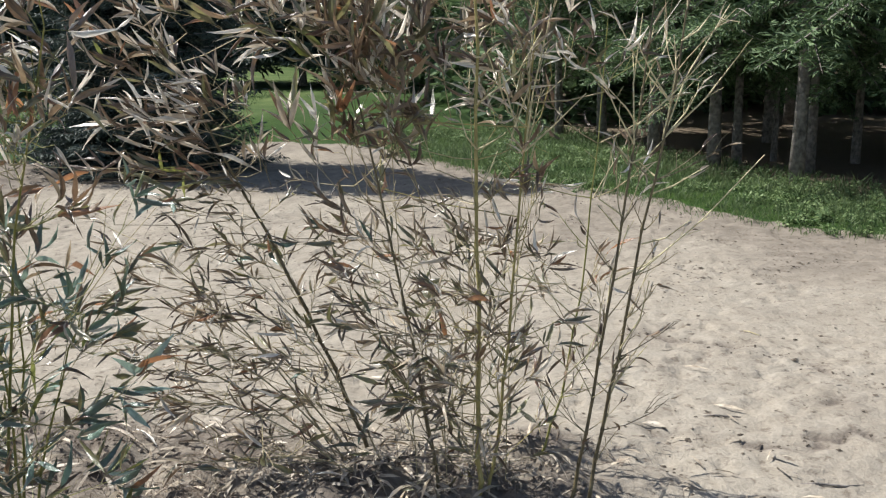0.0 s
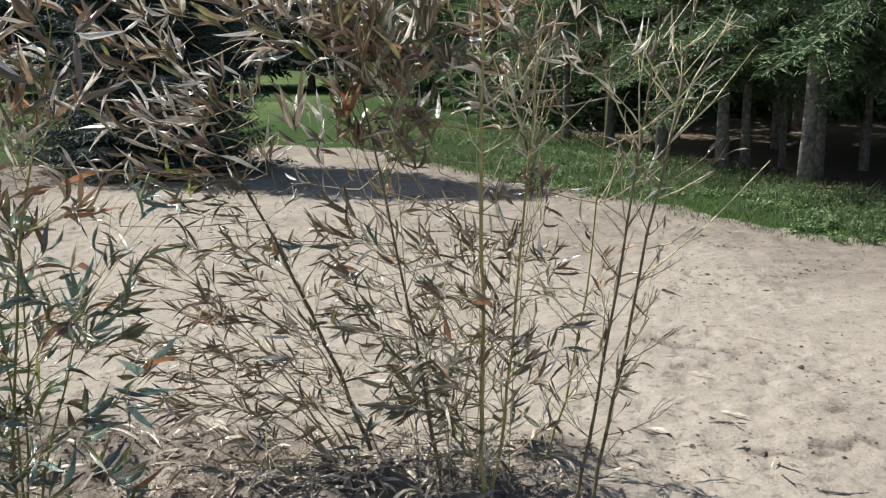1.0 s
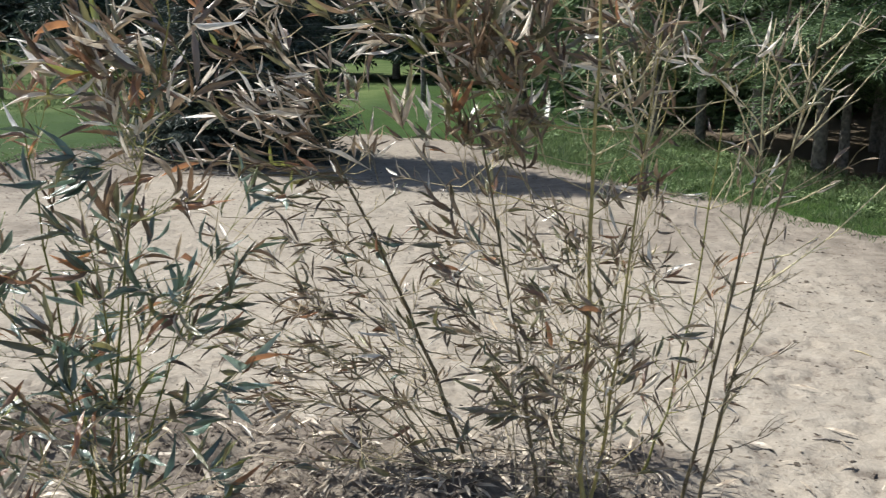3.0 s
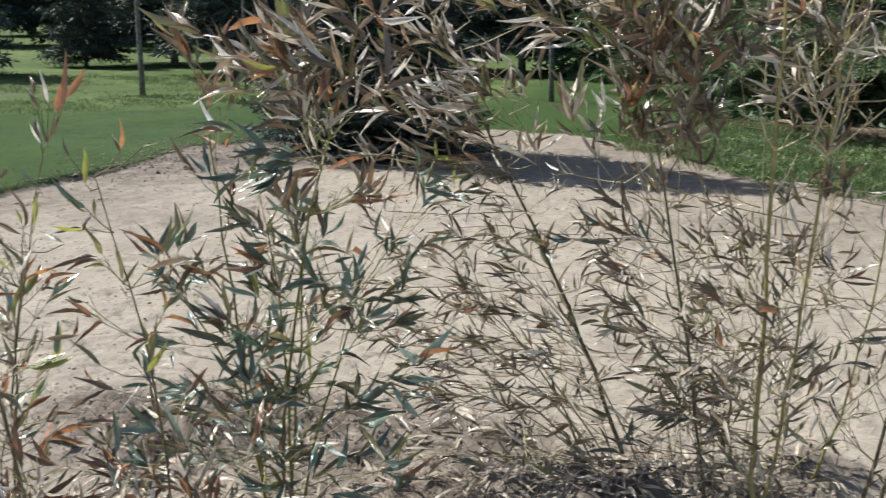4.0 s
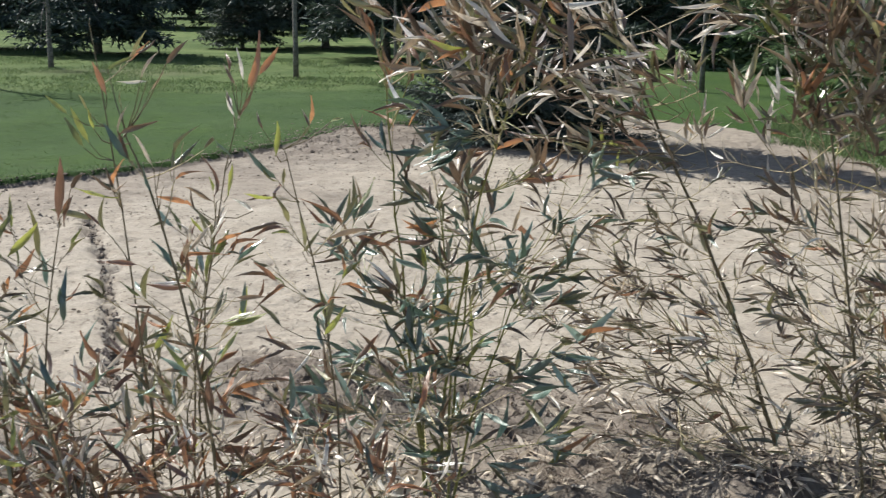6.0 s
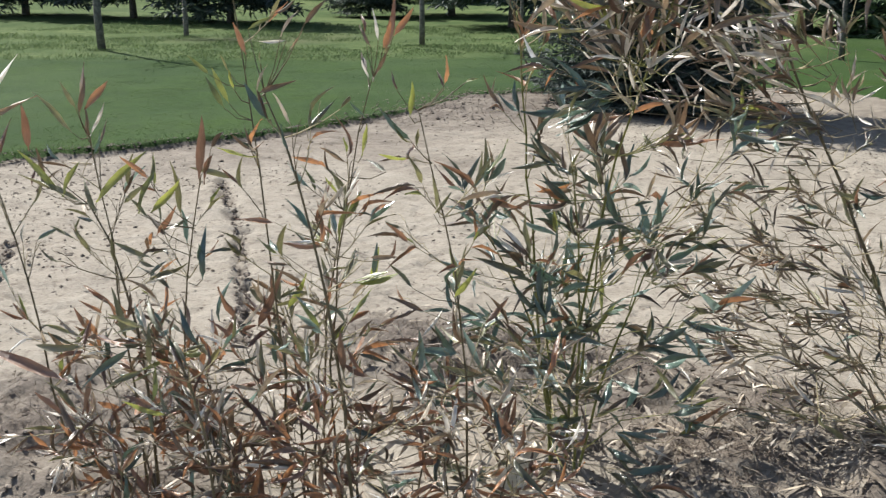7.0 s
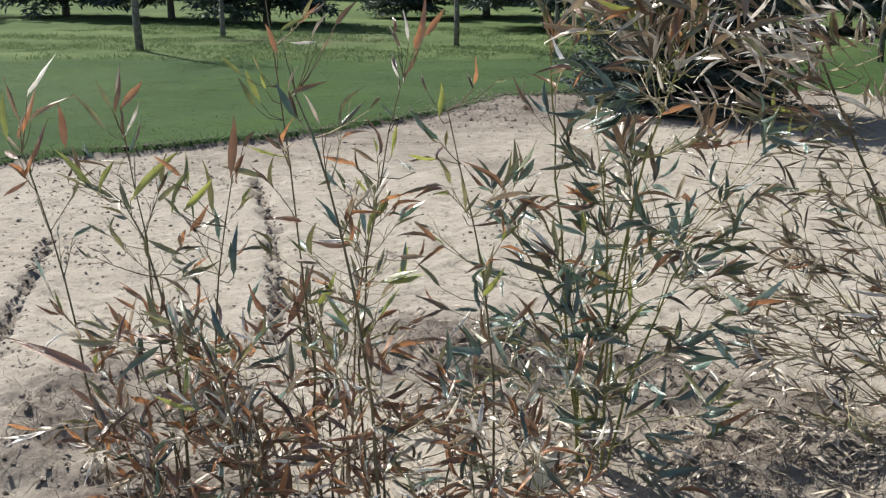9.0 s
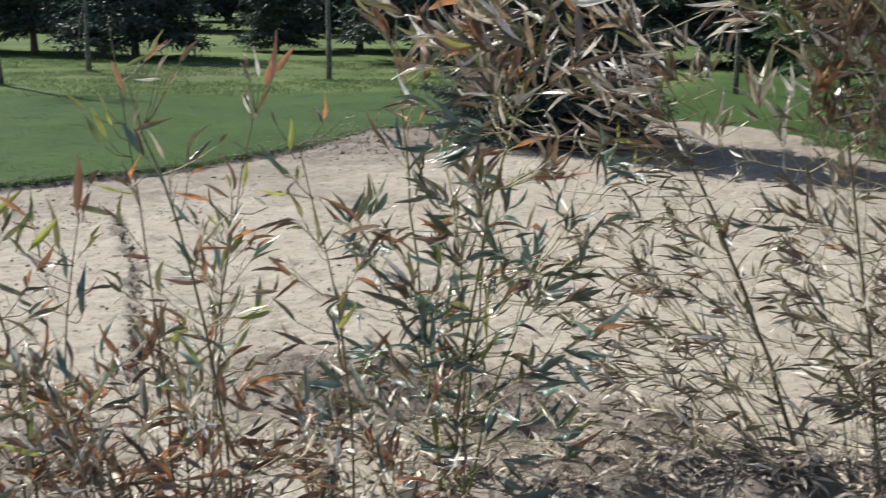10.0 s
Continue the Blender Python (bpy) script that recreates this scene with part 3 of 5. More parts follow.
lawn_edge = lambda x, y, u: (signed(x, y, SAND) < -0.03) & (x < -3.5) & (u < np.clip(1.0 - 4.0 * np.maximum(0, -signed(x, y, SAND)), 0, 1))
blades("lawn_fringe", "longer grass along the cut edge of the lawn", scatter(13, 130000, (-14, -3.5, 4, 15), lawn_edge), GRASS, 0.035, 0.007, 1.2, 23)
lawn_near = lambda x, y, u: (signed(x, y, SAND) < -0.05) & (x < -3.4) & (u < np.clip(9.0 / np.maximum(3.0, np.hypot(x + 0.3, y)), 0.25, 1) ** 2)
blades("lawn_grass", "short mown green lawn", scatter(15, 240000, (-15, -3.4, 4.5, 17), lawn_near), LAWN, 0.0065, 0.010, 6.0, 26, 0.3)
rough_lawn = lambda x, y, u: (-0.43 * x + 0.903 * y > 16.2 + 0.5 * u) & (value_noise(x * 0.9, y * 1.3, 36) + 0.4 * value_noise(x * 4, y * 4, 37) > 0.5 * u - 0.3) & (x < -3.4)
blades("rough_grass", "longer uncut grass beyond the mown lawn", scatter(16, 90000, (-20, -3.4, 9, 22), rough_lawn), GRASS, 0.05, 0.014, 1.4, 27, 0.6)
foot = np.concatenate([np.random.RandomState(60 + k).normal(0, 0.13, (240, 2)) * np.array([1.5, 1]) + p for k, p in enumerate(((-8.75, 16.75), (-13.2, 13.5), (-7.5, 18.4), (-14.3, 17.1)))])
blades("trunk_foot_grass", "uncut grass round the feet of the saplings", (foot[:, 0], foot[:, 1]), GRASS, 0.05, 0.014, 1.6, 24)


# ---- bamboo ----
def leaf_mesh(kind, shape, seed):
    """One lance-shaped blade, one metre long along x, folded along its rib and curled."""
    g = random.Random(seed)
    wide, curl, fold, twist = shape
    verts, faces = [], []
    stations = [(0.0, 0.10), (0.06, 0.12), (0.18, 0.75), (0.38, 1.0), (0.6, 0.86), (0.82, 0.45), (1.0, 0.02)]
    for s, w in stations:
        half = 0.5 * wide * w
        tw = twist * s
        drop = -curl * s * s
        x = s * (1 - 0.25 * abs(curl) * s)
        ca, sa = math.cos(tw), math.sin(tw)
        for k in (-1, 0, 1):
            yy, zz = k * half, abs(k) * half * fold + (0.10 * math.sin(9 * s + 2 * k) + g.uniform(-0.06, 0.06)) * wide
            verts.append((x, yy * ca - zz * sa, drop + yy * sa + zz * ca))
    for i in range(len(stations) - 1):
        for k in range(2):
            a = i * 3 + k
            faces.append((a, a + 3, a + 4, a + 1))
    return mesh_of("leaf_" + kind, verts, faces, LEAF[kind], True)


SHAPES = {
    "dry": [(0.13, 0.3, 1.1, 0.9), (0.12, 0.5, 1.6, 1.8), (0.14, 0.15, 0.8, -0.6), (0.10, 0.8, 1.8, -2.2), (0.12, -0.25, 1.2, -1.2), (0.13, 0.6, 1.0, 2.4)],
    "straw": [(0.085, 0.3, 1.2, 1.0), (0.075, 0.5, 1.6, 1.8), (0.095, 0.15, 0.9, -0.7), (0.08, -0.25, 1.3, -1.4), (0.085, 0.7, 1.3, 2.2)],
    "pale": [(0.11, 0.3, 1.1, 0.9), (0.095, 0.5, 1.5, 1.8), (0.12, 0.15, 0.9, -0.6), (0.10, -0.25, 1.3, -1.2), (0.09, 0.7, 1.6, 2.3)],
}
SHAPES.update({
    "olive": [(0.14, 0.25, 0.8, 0.8), (0.13, 0.5, 1.2, -1.3), (0.15, 0.1, 0.6, 0.5), (0.12, -0.2, 1.3, 1.6)],
    "green": [(0.16, 0.25, 0.7, 0.8), (0.15, 0.5, 1.0, -1.1), (0.175, 0.1, 0.55, 0.4), (0.14, -0.15, 1.2, 1.4)],
    "rust": [(0.16, 0.2, 0.8, 0.8), (0.14, 0.45, 1.2, -1.4), (0.17, -0.15, 0.7, 0.7), (0.12, 0.7, 1.6, 2.0)],
    "lime": [(0.16, 0.2, 0.7, 0.6), (0.15, 0.05, 0.7, -0.5), (0.14, -0.2, 1.0, 1.0)],
})
LEAVES = {kind: [leaf_mesh(kind, s, 31 + i) for i, s in enumerate(shapes)] for kind, shapes in SHAPES.items()}


def pick(g, palette):
    total = sum(palette.values())
    u = g.random() * total
    for kind, w in palette.items():
        u -= w
        if u <= 0:
            return kind
    return kind


def aim(origin, direction, roll, size):
    """A pose whose x axis runs along direction."""
    x = Vector(direction).normalized()
    y = Vector((0, 0, 1)).cross(x)
    if y.length < 1e-3:
        y = Vector((0, 1, 0))
    y.normalize()
    z = x.cross(y)
    m = Matrix((x, y, z)).transposed().to_4x4()
    return Matrix.Translation(origin) @ m @ Matrix.Rotation(roll, 4, "X") @ Matrix.Diagonal((size, size, size, 1))


class Cane:
    """A bamboo cane: culm with nodes, and branches that bear leaves, as parts of one thing."""

    def __init__(self, label, base, mid, top, thick, mat, seed, joined=False):
        self.mass = ([], [], []) if joined else None
        self.g = random.Random(seed)
        self.mat = mat
        base = (base[0], base[1], height(base[0], base[1]) - 0.03)
        self.origin = Vector(base)
        self.thing = tagged(new("bamboo_cane"), label, "bamboo", "canes of the bamboo clump")
        self.thing.matrix_basis = Matrix.Translation(base)
        b, t = Vector(base), Vector(top)
        c = 2 * Vector(mid) - 0.5 * b - 0.5 * t
        self.curve = lambda s: b * (1 - s) ** 2 + c * 2 * s * (1 - s) + t * s * s
        self.length = sum((self.curve((k + 1) / 12) - self.curve(k / 12)).length for k in range(12))
        n = max(4, int(self.length / 0.13))
        pts, radii = [], []
        jog = [Vector((self.g.gauss(0, 0.0035), self.g.gauss(0, 0.0035), 0)) for k in range(n + 1)]
        for k in range(n):
            for o, w in ((0.0, 1.25), (0.08, 1.0), (0.92, 0.97)):
                s = (k + o) / n
                pts.append(self.curve(s) - self.origin + jog[k].lerp(jog[k + 1], o))
                radii.append(thick * 0.5 * w * (1 - 0.65 * s))
        pts.append(self.curve(1) - self.origin)
        radii.append(thick * 0.1)
        part("culm", mesh_of("culm", *tube(pts, radii, 7), mat, True), self.thing)
        self.nodes = n

    def nearest(self, point):
        """The point of the culm that lies nearest, a little lower than the given one."""
        q = Vector(point)
        return min((self.curve(k / 40) for k in range(4, 41)), key=lambda c: (c - q).length + 0.6 * max(0.0, c.z - q.z + 0.03))

    def sprays(self, rows, spread=0.42, sag=-0.1):
        """Branches over a given stretch, joined to the culm by a thin stalk; side twigs end in fans of leaves."""
        g = self.g
        for start, end, count, palette, size in rows:
            o, a, b = self.nearest(start) - self.origin, Vector(start) - self.origin, Vector(end) - self.origin
            d = (b - a).normalized()
            reach = (b - a).length
            bow = a.lerp(b, 0.5) + Vector((g.gauss(0, 0.06), g.gauss(0, 0.06), 0.05)) * reach
            shapes = [tube([o, o.lerp(a, 0.5) + Vector((0, 0, -0.01)), a, bow, b], [0.002, 0.0019, 0.0017, 0.0014, 0.0007], 4)]
            fans = []
            while count > 0:
                n = min(count, g.randint(2, 5))
                count -= n
                k = g.uniform(0.12, 1.0) if fans else 1.0
                p = a.lerp(bow, k * 2) if k < 0.5 else bow.lerp(b, k * 2 - 1)
                v = (d + Vector((g.gauss(0, 0.55), g.gauss(0, 0.6), g.gauss(0.1, 0.5)))).normalized()
                q = p + v * g.uniform(0.02, 0.09)
                shapes.append(tube([p, p.lerp(q, 0.5) + Vector((0, 0, 0.004)), q], [0.0011, 0.0009, 0.0007], 3))
                fans.append((q, (v + d * 0.8).normalized(), n))
            branch = part("branch", mesh_of("branch", *graft(*shapes), TWIG if g.random() < 0.5 else self.mat), self.thing)
            for q, v, n in fans:
                for k in range(n):
                    kind = pick(g, palette)
                    w = v + Vector((g.gauss(0, spread), g.gauss(0, spread), g.gauss(sag, spread)))
                    part("leaf", LEAVES[kind][g.randrange(len(LEAVES[kind]))], branch, at=aim(q, w, g.uniform(-3.14, 3.14), g.uniform(0.75 * size[0], size[1])))

    def bare(self, rows):
        """Leafless straight branches with a few short spikes."""
        g = self.g
        for start, end in rows:
            o, a, b = self.nearest(start) - self.origin, Vector(start) - self.origin, Vector(end) - self.origin
            d = (b - a).normalized()
            reach = (b - a).length
            if (o - a).length < 0.06:
                a = o
            mid = a.lerp(b, 0.5) + Vector((g.gauss(0, 0.012), g.gauss(0, 0.012), -0.012))
            line = ([] if a is o else [o]) + [a, mid, b]
            shapes = [tube(line, [0.0030, 0.0028, 0.0023, 0.0013][-len(line):], 5)]
            for q in range(g.randint(2, 4)):
                f = a.lerp(mid, g.uniform(0.4, 1)) if g.random() < 0.4 else mid.lerp(b, g.random())
                e = f + (d + Vector((g.gauss(0, 0.5), g.gauss(0, 0.5), g.gauss(0.2, 0.4)))).normalized() * reach * g.uniform(0.1, 0.3)
                shapes.append(tube([f, f.lerp(e, 0.5) + Vector((0, 0, 0.003)), e], [0.0013, 0.0011, 0.0007], 3))
            branch = part("branch", mesh_of("branch", *graft(*shapes), STRAW_TWIG), self.thing, "bare straw-yellow branch")
            for q in range(g.choice((0, 0, 1, 2))):
                part("leaf", LEAVES["pale"][g.randrange(len(LEAVES["pale"]))], branch, at=aim(mid.lerp(b, g.uniform(0.4, 1)), d + Vector((g.gauss(0, 0.5), g.gauss(0, 0.5), g.gauss(0, 0.5))), g.uniform(-3, 3), g.uniform(0.04, 0.09)))

    def blades(self, rows):
        """Single large leaves from a foot to a tip, each on its own stalk."""
        g = self.g
        for foot, tip, kind in rows:
            a, b = Vector(foot), Vector(tip)
            o = self.nearest(a) - self.origin
            a, b = a - self.origin, b - self.origin
            branch = part("branch", mesh_of("branch", *tube([o, o.lerp(a, 0.55) + Vector((0, 0, -0.012)), a], [0.0018, 0.0014, 0.0011], 4), self.mat), self.thing)
            shape = LEAVES[kind][g.randrange(len(LEAVES[kind]))]
            x = (b - a).normalized()
            z = Vector((g.gauss(0.3, 0.4), -0.9, g.gauss(0.35, 0.3)))
            y = z.cross(x).normalized()
            m = Matrix((x, y, x.cross(y))).transposed().to_4x4()
            long = (b - a).length
            slim = min(long, 0.09 + 0.25 * long)
            part("leaf", shape, branch, at=Matrix.Translation(a) @ m @ Matrix.Diagonal((long, slim, slim, 1)))

    def twig(self, start, end, leaves, palette, size=(0.09, 0.15), spread=0.5, up=0.0, along=0.45, thick=0.004, rolls=3.14):
        """A branch from the point start to the point end with leaves fanned along its last part."""
        g = self.g
        a, b = Vector(start) - self.origin, Vector(end) - self.origin
        d = b - a
        bowed = (a + b) * 0.5 + Vector((g.gauss(0, 0.05), g.gauss(0, 0.05), -0.06 * 1)) * d.length
        line = [a, a.lerp(bowed, 0.6), bowed.lerp(b, 0.4), b]
        shapes = [tube(line, [thick * 0.5, thick * 0.4, thick * 0.32, thick * 0.2], 4)]
        for q in range(g.randint(1, 3)):
            o = line[1].lerp(b, g.uniform(0.0, 0.8))
            e = o + (d.normalized() + Vector((g.gauss(0, 0.6), g.gauss(0, 0.6), g.gauss(0.2, 0.5)))).normalized() * d.length * g.uniform(0.2, 0.5)
            shapes.append(tube([o, o.lerp(e, 0.5) + Vector((0, 0, 0.01)), e], [thick * 0.3, thick * 0.25, thick * 0.15], 3))
        branch = part("branch", mesh_of("branch", *graft(*shapes), TWIG if g.random() < 0.6 else self.mat), self.thing)
        direction = d.normalized()
        for k in range(leaves):
            s = 1 - along * (k / max(1, leaves)) * g.uniform(0.7, 1.2)
            p = line[2].lerp(b, (s - 0.6) / 0.4) if s > 0.6 else line[1].lerp(line[2], max(0.0, s) / 0.6)
            v = direction + Vector((g.gauss(0, spread), g.gauss(0, spread), g.gauss(up, spread)))
            kind = pick(g, palette)
            shape = LEAVES[kind][g.randrange(len(LEAVES[kind]))]
            at = aim(p, v, g.uniform(-rolls, rolls), g.uniform(*size))
            if self.mass is None:
                part("leaf", shape, branch, at=at)
            else:
                verts, faces, kinds = self.mass
                n = len(verts)
                verts += [at @ q.co for q in shape.vertices]
                faces += [tuple(n + i for i in f.vertices) for f in shape.polygons]
                kinds += [list(LEAVES).index(kind)] * len(shape.polygons)

    def finish(self):
        """The leaves of a cane deep in the tangle, as one part."""
        verts, faces, kinds = self.mass
        me = mesh_of("leaf_mass", verts, faces, LEAF_MASS["dry"], True)
        me.materials.clear()
        for kind in LEAVES:
            me.materials.append(LEAF_MASS[kind])
        me.polygons.foreach_set("material_index", kinds)
        tagged(part("leaf_mass", me, self.thing, "tangle of small dried leaves"), kind="stuff")

    def bush(self, lo, hi, count, reach, palette, leaves=(3, 6), bias=(0, 0, 0.3), wide=1.0, size=(0.09, 0.15), spread=0.5, up=0.0, along=0.5):
        """Branches between two heights of the culm, pushed towards bias."""
        g = self.g
        for k in range(count):
            s = lo + (hi - lo) * (k + g.random()) / count
            s = min(1.0, round(s * self.nodes) / self.nodes)
            p = self.curve(s)
            v = Vector((g.gauss(0, wide), g.gauss(0, wide), g.gauss(0, 0.35 * wide))) + Vector(bias)
            end = p + v.normalized() * g.uniform(*reach)
            end.z = max(end.z, 0.05)
            self.twig(p, end, g.randint(*leaves), palette, size, spread, up, along)



DRY = {"dry": 0.56, "pale": 0.29, "olive": 0.11, "rust": 0.04}
WISPY = {"straw": 0.72, "pale": 0.14, "olive": 0.12, "rust": 0.02}
WISPY_OLIVE = {"straw": 0.58, "pale": 0.1, "olive": 0.28, "rust": 0.02, "green": 0.02}
DRY_OLIVE = {"dry": 0.46, "pale": 0.14, "olive": 0.34, "lime": 0.02, "rust": 0.04}
DEEP = {"green": 0.58, "olive": 0.2, "dry": 0.12, "pale": 0.04, "rust": 0.03, "lime": 0.03}
DEEP_TOP = {"green": 0.36, "dry": 0.24, "pale": 0.12, "rust": 0.1, "olive": 0.18}
# the pale share here stands in for white sun glints
RUSTY = {"rust": 0.44, "dry": 0.16, "pale": 0.3, "olive": 0.07, "green": 0.03}
MIXED = {"rust": 0.24, "olive": 0.3, "dry": 0.18, "pale": 0.08, "green": 0.12, "lime": 0.08}
BRONZE = {"dry": 0.46, "pale": 0.24, "rust": 0.18, "olive": 0.12}
# mostly near-white: bleached leaves together with glints painted as leaf colour
BLEACHED_GLINT = {"pale": 0.55, "dry": 0.38, "olive": 0.07}
MIXED_DRY = {"dry": 0.38, "pale": 0.34, "rust": 0.12, "olive": 0.12, "lime": 0.04}

STRAW = "dried bamboo cane with curled straw-brown leaves"

FINE, LONG, WISP = (0.06, 0.125), (0.10, 0.165), (0.06, 0.125)

CROWN = [
    ((-0.62, 3.34, 1.12), (-0.99, 3.30, 1.22), 32, BLEACHED_GLINT, LONG),
    ((-0.65, 3.36, 1.06), (-1.06, 3.37, 1.17), 23, DRY, LONG),
    ((-0.65, 3.35, 1.14), (-0.88, 3.33, 1.22), 20, BLEACHED_GLINT, LONG),
    ((-0.69, 3.37, 1.20), (-0.90, 3.38, 1.37), 16, DRY, LONG),
    ((-0.80, 3.37, 1.22), (-0.91, 3.39, 1.46), 16, BLEACHED_GLINT, LONG),
    ((-0.86, 3.33, 1.31), (-1.12, 3.26, 1.50), 16, BRONZE, LONG),
    ((-0.87, 3.32, 1.31), (-1.19, 3.24, 1.40), 11, BLEACHED_GLINT, LONG),
    ((-0.87, 3.38, 1.27), (-1.14, 3.44, 1.34), 14, DRY_OLIVE, FINE),
    ((-0.64, 3.34, 1.45), (-0.80, 3.30, 1.54), 14, DRY_OLIVE, LONG),
    ((-0.64, 3.34, 1.15), (-0.77, 3.30, 1.28), 14, DRY, LONG),
]
CROWN2 = [
    ((-0.59, 3.28, 1.22), (-0.70, 3.24, 1.31), 14, BLEACHED_GLINT, FINE),
    ((-0.60, 3.30, 1.29), (-0.57, 3.31, 1.51), 14, DRY, LONG),
    ((-0.59, 3.29, 0.99), (-0.86, 3.27, 1.05), 18, DRY_OLIVE, LONG),
    ((-0.68, 3.31, 0.99), (-1.03, 3.32, 1.03), 14, DRY_OLIVE, LONG),
    ((-0.87, 3.31, 1.02), (-1.22, 3.33, 1.04), 8, BRONZE, LONG),
    ((-0.61, 3.27, 0.96), (-0.77, 3.20, 1.14), 15, BLEACHED_GLINT, LONG),
    ((-0.57, 3.26, 1.04), (-0.59, 3.18, 1.23), 8, DRY, FINE),
    ((-0.55, 3.32, 0.98), (-0.66, 3.38, 1.19), 14, BLEACHED_GLINT, FINE),
    ((-0.90, 3.28, 1.50), (-0.99, 3.24, 1.60), 14, BRONZE, LONG),
    ((-0.78, 3.28, 1.47), (-0.85, 3.24, 1.60), 11, DRY, LONG),
]
CROWN_BLADES = [
    ((-1.20, 3.27, 1.01), (-1.29, 3.26, 1.09), "dry"),
    ((-1.19, 3.26, 1.05), (-1.23, 3.24, 1.11), "rust"),
    ((-1.11, 3.29, 1.02), (-1.15, 3.28, 1.12), "pale"),
    ((-0.90, 3.27, 1.03), (-0.96, 3.25, 1.10), "dry"),
    ((-0.88, 3.26, 1.04), (-0.88, 3.23, 1.12), "lime"),
    ((-0.91, 3.29, 1.01), (-1.06, 3.29, 1.04), "olive"),
    ((-0.65, 3.34, 1.34), (-0.75, 3.36, 1.39), "pale"),
    ((-1.07, 3.33, 0.86), (-1.06, 3.35, 0.97), "olive"),
    ((-0.91, 3.33, 1.15), (-0.96, 3.34, 1.14), "dry"),
    ((-0.97, 3.27, 1.45), (-0.98, 3.26, 1.39), "rust"),
    ((-1.08, 3.30, 1.45), (-1.04, 3.31, 1.38), "lime"),
    ((-0.85, 3.28, 1.05), (-0.76, 3.27, 1.03), "rust"),
]
CROWN_PALE = [
    ((-1.00, 3.17, 1.17), (-0.88, 3.16, 1.13), "pale"),
    ((-0.97, 3.16, 1.25), (-0.88, 3.14, 1.22), "pale"),
    ((-0.95, 3.19, 1.27), (-0.86, 3.18, 1.22), "pale"),
    ((-0.85, 3.17, 1.31), (-0.80, 3.15, 1.23), "pale"),
    ((-0.94, 3.16, 1.12), (-0.84, 3.13, 1.08), "dry"),
    ((-1.05, 3.19, 1.30), (-0.96, 3.19, 1.34), "pale"),
    ((-0.86, 3.24, 1.17), (-0.80, 3.26, 1.11), "pale"),
    ((-0.91, 3.23, 1.32), (-0.89, 3.25, 1.40), "pale"),
    ((-0.79, 3.23, 1.27), (-0.82, 3.24, 1.37), "pale"),
    ((-0.99, 3.17, 1.07), (-0.96, 3.16, 0.98), "pale"),
]
LOWER = [
    ((-0.15, 3.13, 0.76), (-0.38, 3.09, 0.84), 16, WISPY_OLIVE, WISP),
    ((-0.14, 3.15, 0.70), (-0.32, 3.16, 0.78), 14, WISPY, WISP),
    ((-0.16, 3.14, 0.83), (-0.46, 3.12, 0.83), 12, WISPY_OLIVE, WISP),
    ((-0.15, 3.16, 0.64), (-0.29, 3.17, 0.70), 12, WISPY, WISP),
    ((-0.16, 3.16, 0.88), (-0.25, 3.18, 0.96), 11, WISPY_OLIVE, WISP),
    ((0.10, 3.12, 0.70), (0.01, 3.05, 0.93), 16, WISPY_OLIVE, WISP),
    ((0.09, 3.11, 0.60), (-0.01, 3.03, 0.81), 16, WISPY, WISP),
    ((0.10, 3.17, 0.47), (-0.03, 3.23, 0.60), 16, WISPY_OLIVE, WISP),
    ((0.11, 3.13, 0.37), (0.01, 3.09, 0.53), 16, WISPY, WISP),
    ((-0.08, 3.13, 0.48), (-0.25, 3.09, 0.59), 11, WISPY_OLIVE, WISP),
]
LOWER2 = [
    ((-0.57, 3.28, 0.88), (-0.81, 3.24, 0.90), 12, WISPY_OLIVE, WISP),
    ((-0.57, 3.30, 0.82), (-0.80, 3.31, 0.82), 11, WISPY_OLIVE, WISP),
    ((-0.60, 3.29, 0.93), (-0.74, 3.27, 0.92), 11, WISPY_OLIVE, WISP),
    ((-0.41, 3.31, 0.81), (-0.67, 3.32, 0.78), 7, WISPY, WISP),
    ((-0.48, 3.31, 0.55), (-0.61, 3.33, 0.66), 10, WISPY, WISP),
    ((-0.42, 3.27, 0.48), (-0.62, 3.20, 0.56), 11, WISPY, WISP),
    ((-0.35, 3.26, 0.33), (-0.73, 3.18, 0.49), 14, WISPY_OLIVE, WISP),
    ((-0.36, 3.32, 0.26), (-0.83, 3.38, 0.53), 14, WISPY, WISP),
    ((-0.42, 3.28, 0.38), (-0.90, 3.24, 0.38), 14, WISPY, WISP),
    ((-0.37, 3.28, 0.24), (-0.72, 3.24, 0.30), 14, WISPY_OLIVE, WISP),
]
LOWER3 = [
    ((0.20, 3.03, 0.69), (0.11, 2.99, 0.81), 14, WISPY, WISP),
    ((0.21, 3.05, 0.77), (0.15, 3.06, 0.93), 12, WISPY_OLIVE, WISP),
    ((0.21, 3.04, 0.72), (0.30, 3.02, 0.78), 11, WISPY, WISP),
    ((0.37, 3.06, 0.72), (0.20, 3.07, 0.84), 12, WISPY, WISP),
    ((0.15, 3.06, 0.47), (0.06, 3.08, 0.68), 14, WISPY_OLIVE, WISP),
    ((0.16, 3.02, 0.37), (0.11, 2.95, 0.64), 14, WISPY, WISP),
    ((0.19, 3.01, 0.26), (0.05, 2.93, 0.44), 14, WISPY_OLIVE, WISP),
    ((0.13, 3.07, 0.20), (-0.01, 3.13, 0.29), 14, WISPY, WISP),
    ((0.23, 3.03, 0.81), (0.24, 2.99, 0.97), 10, WISPY, WISP),
]
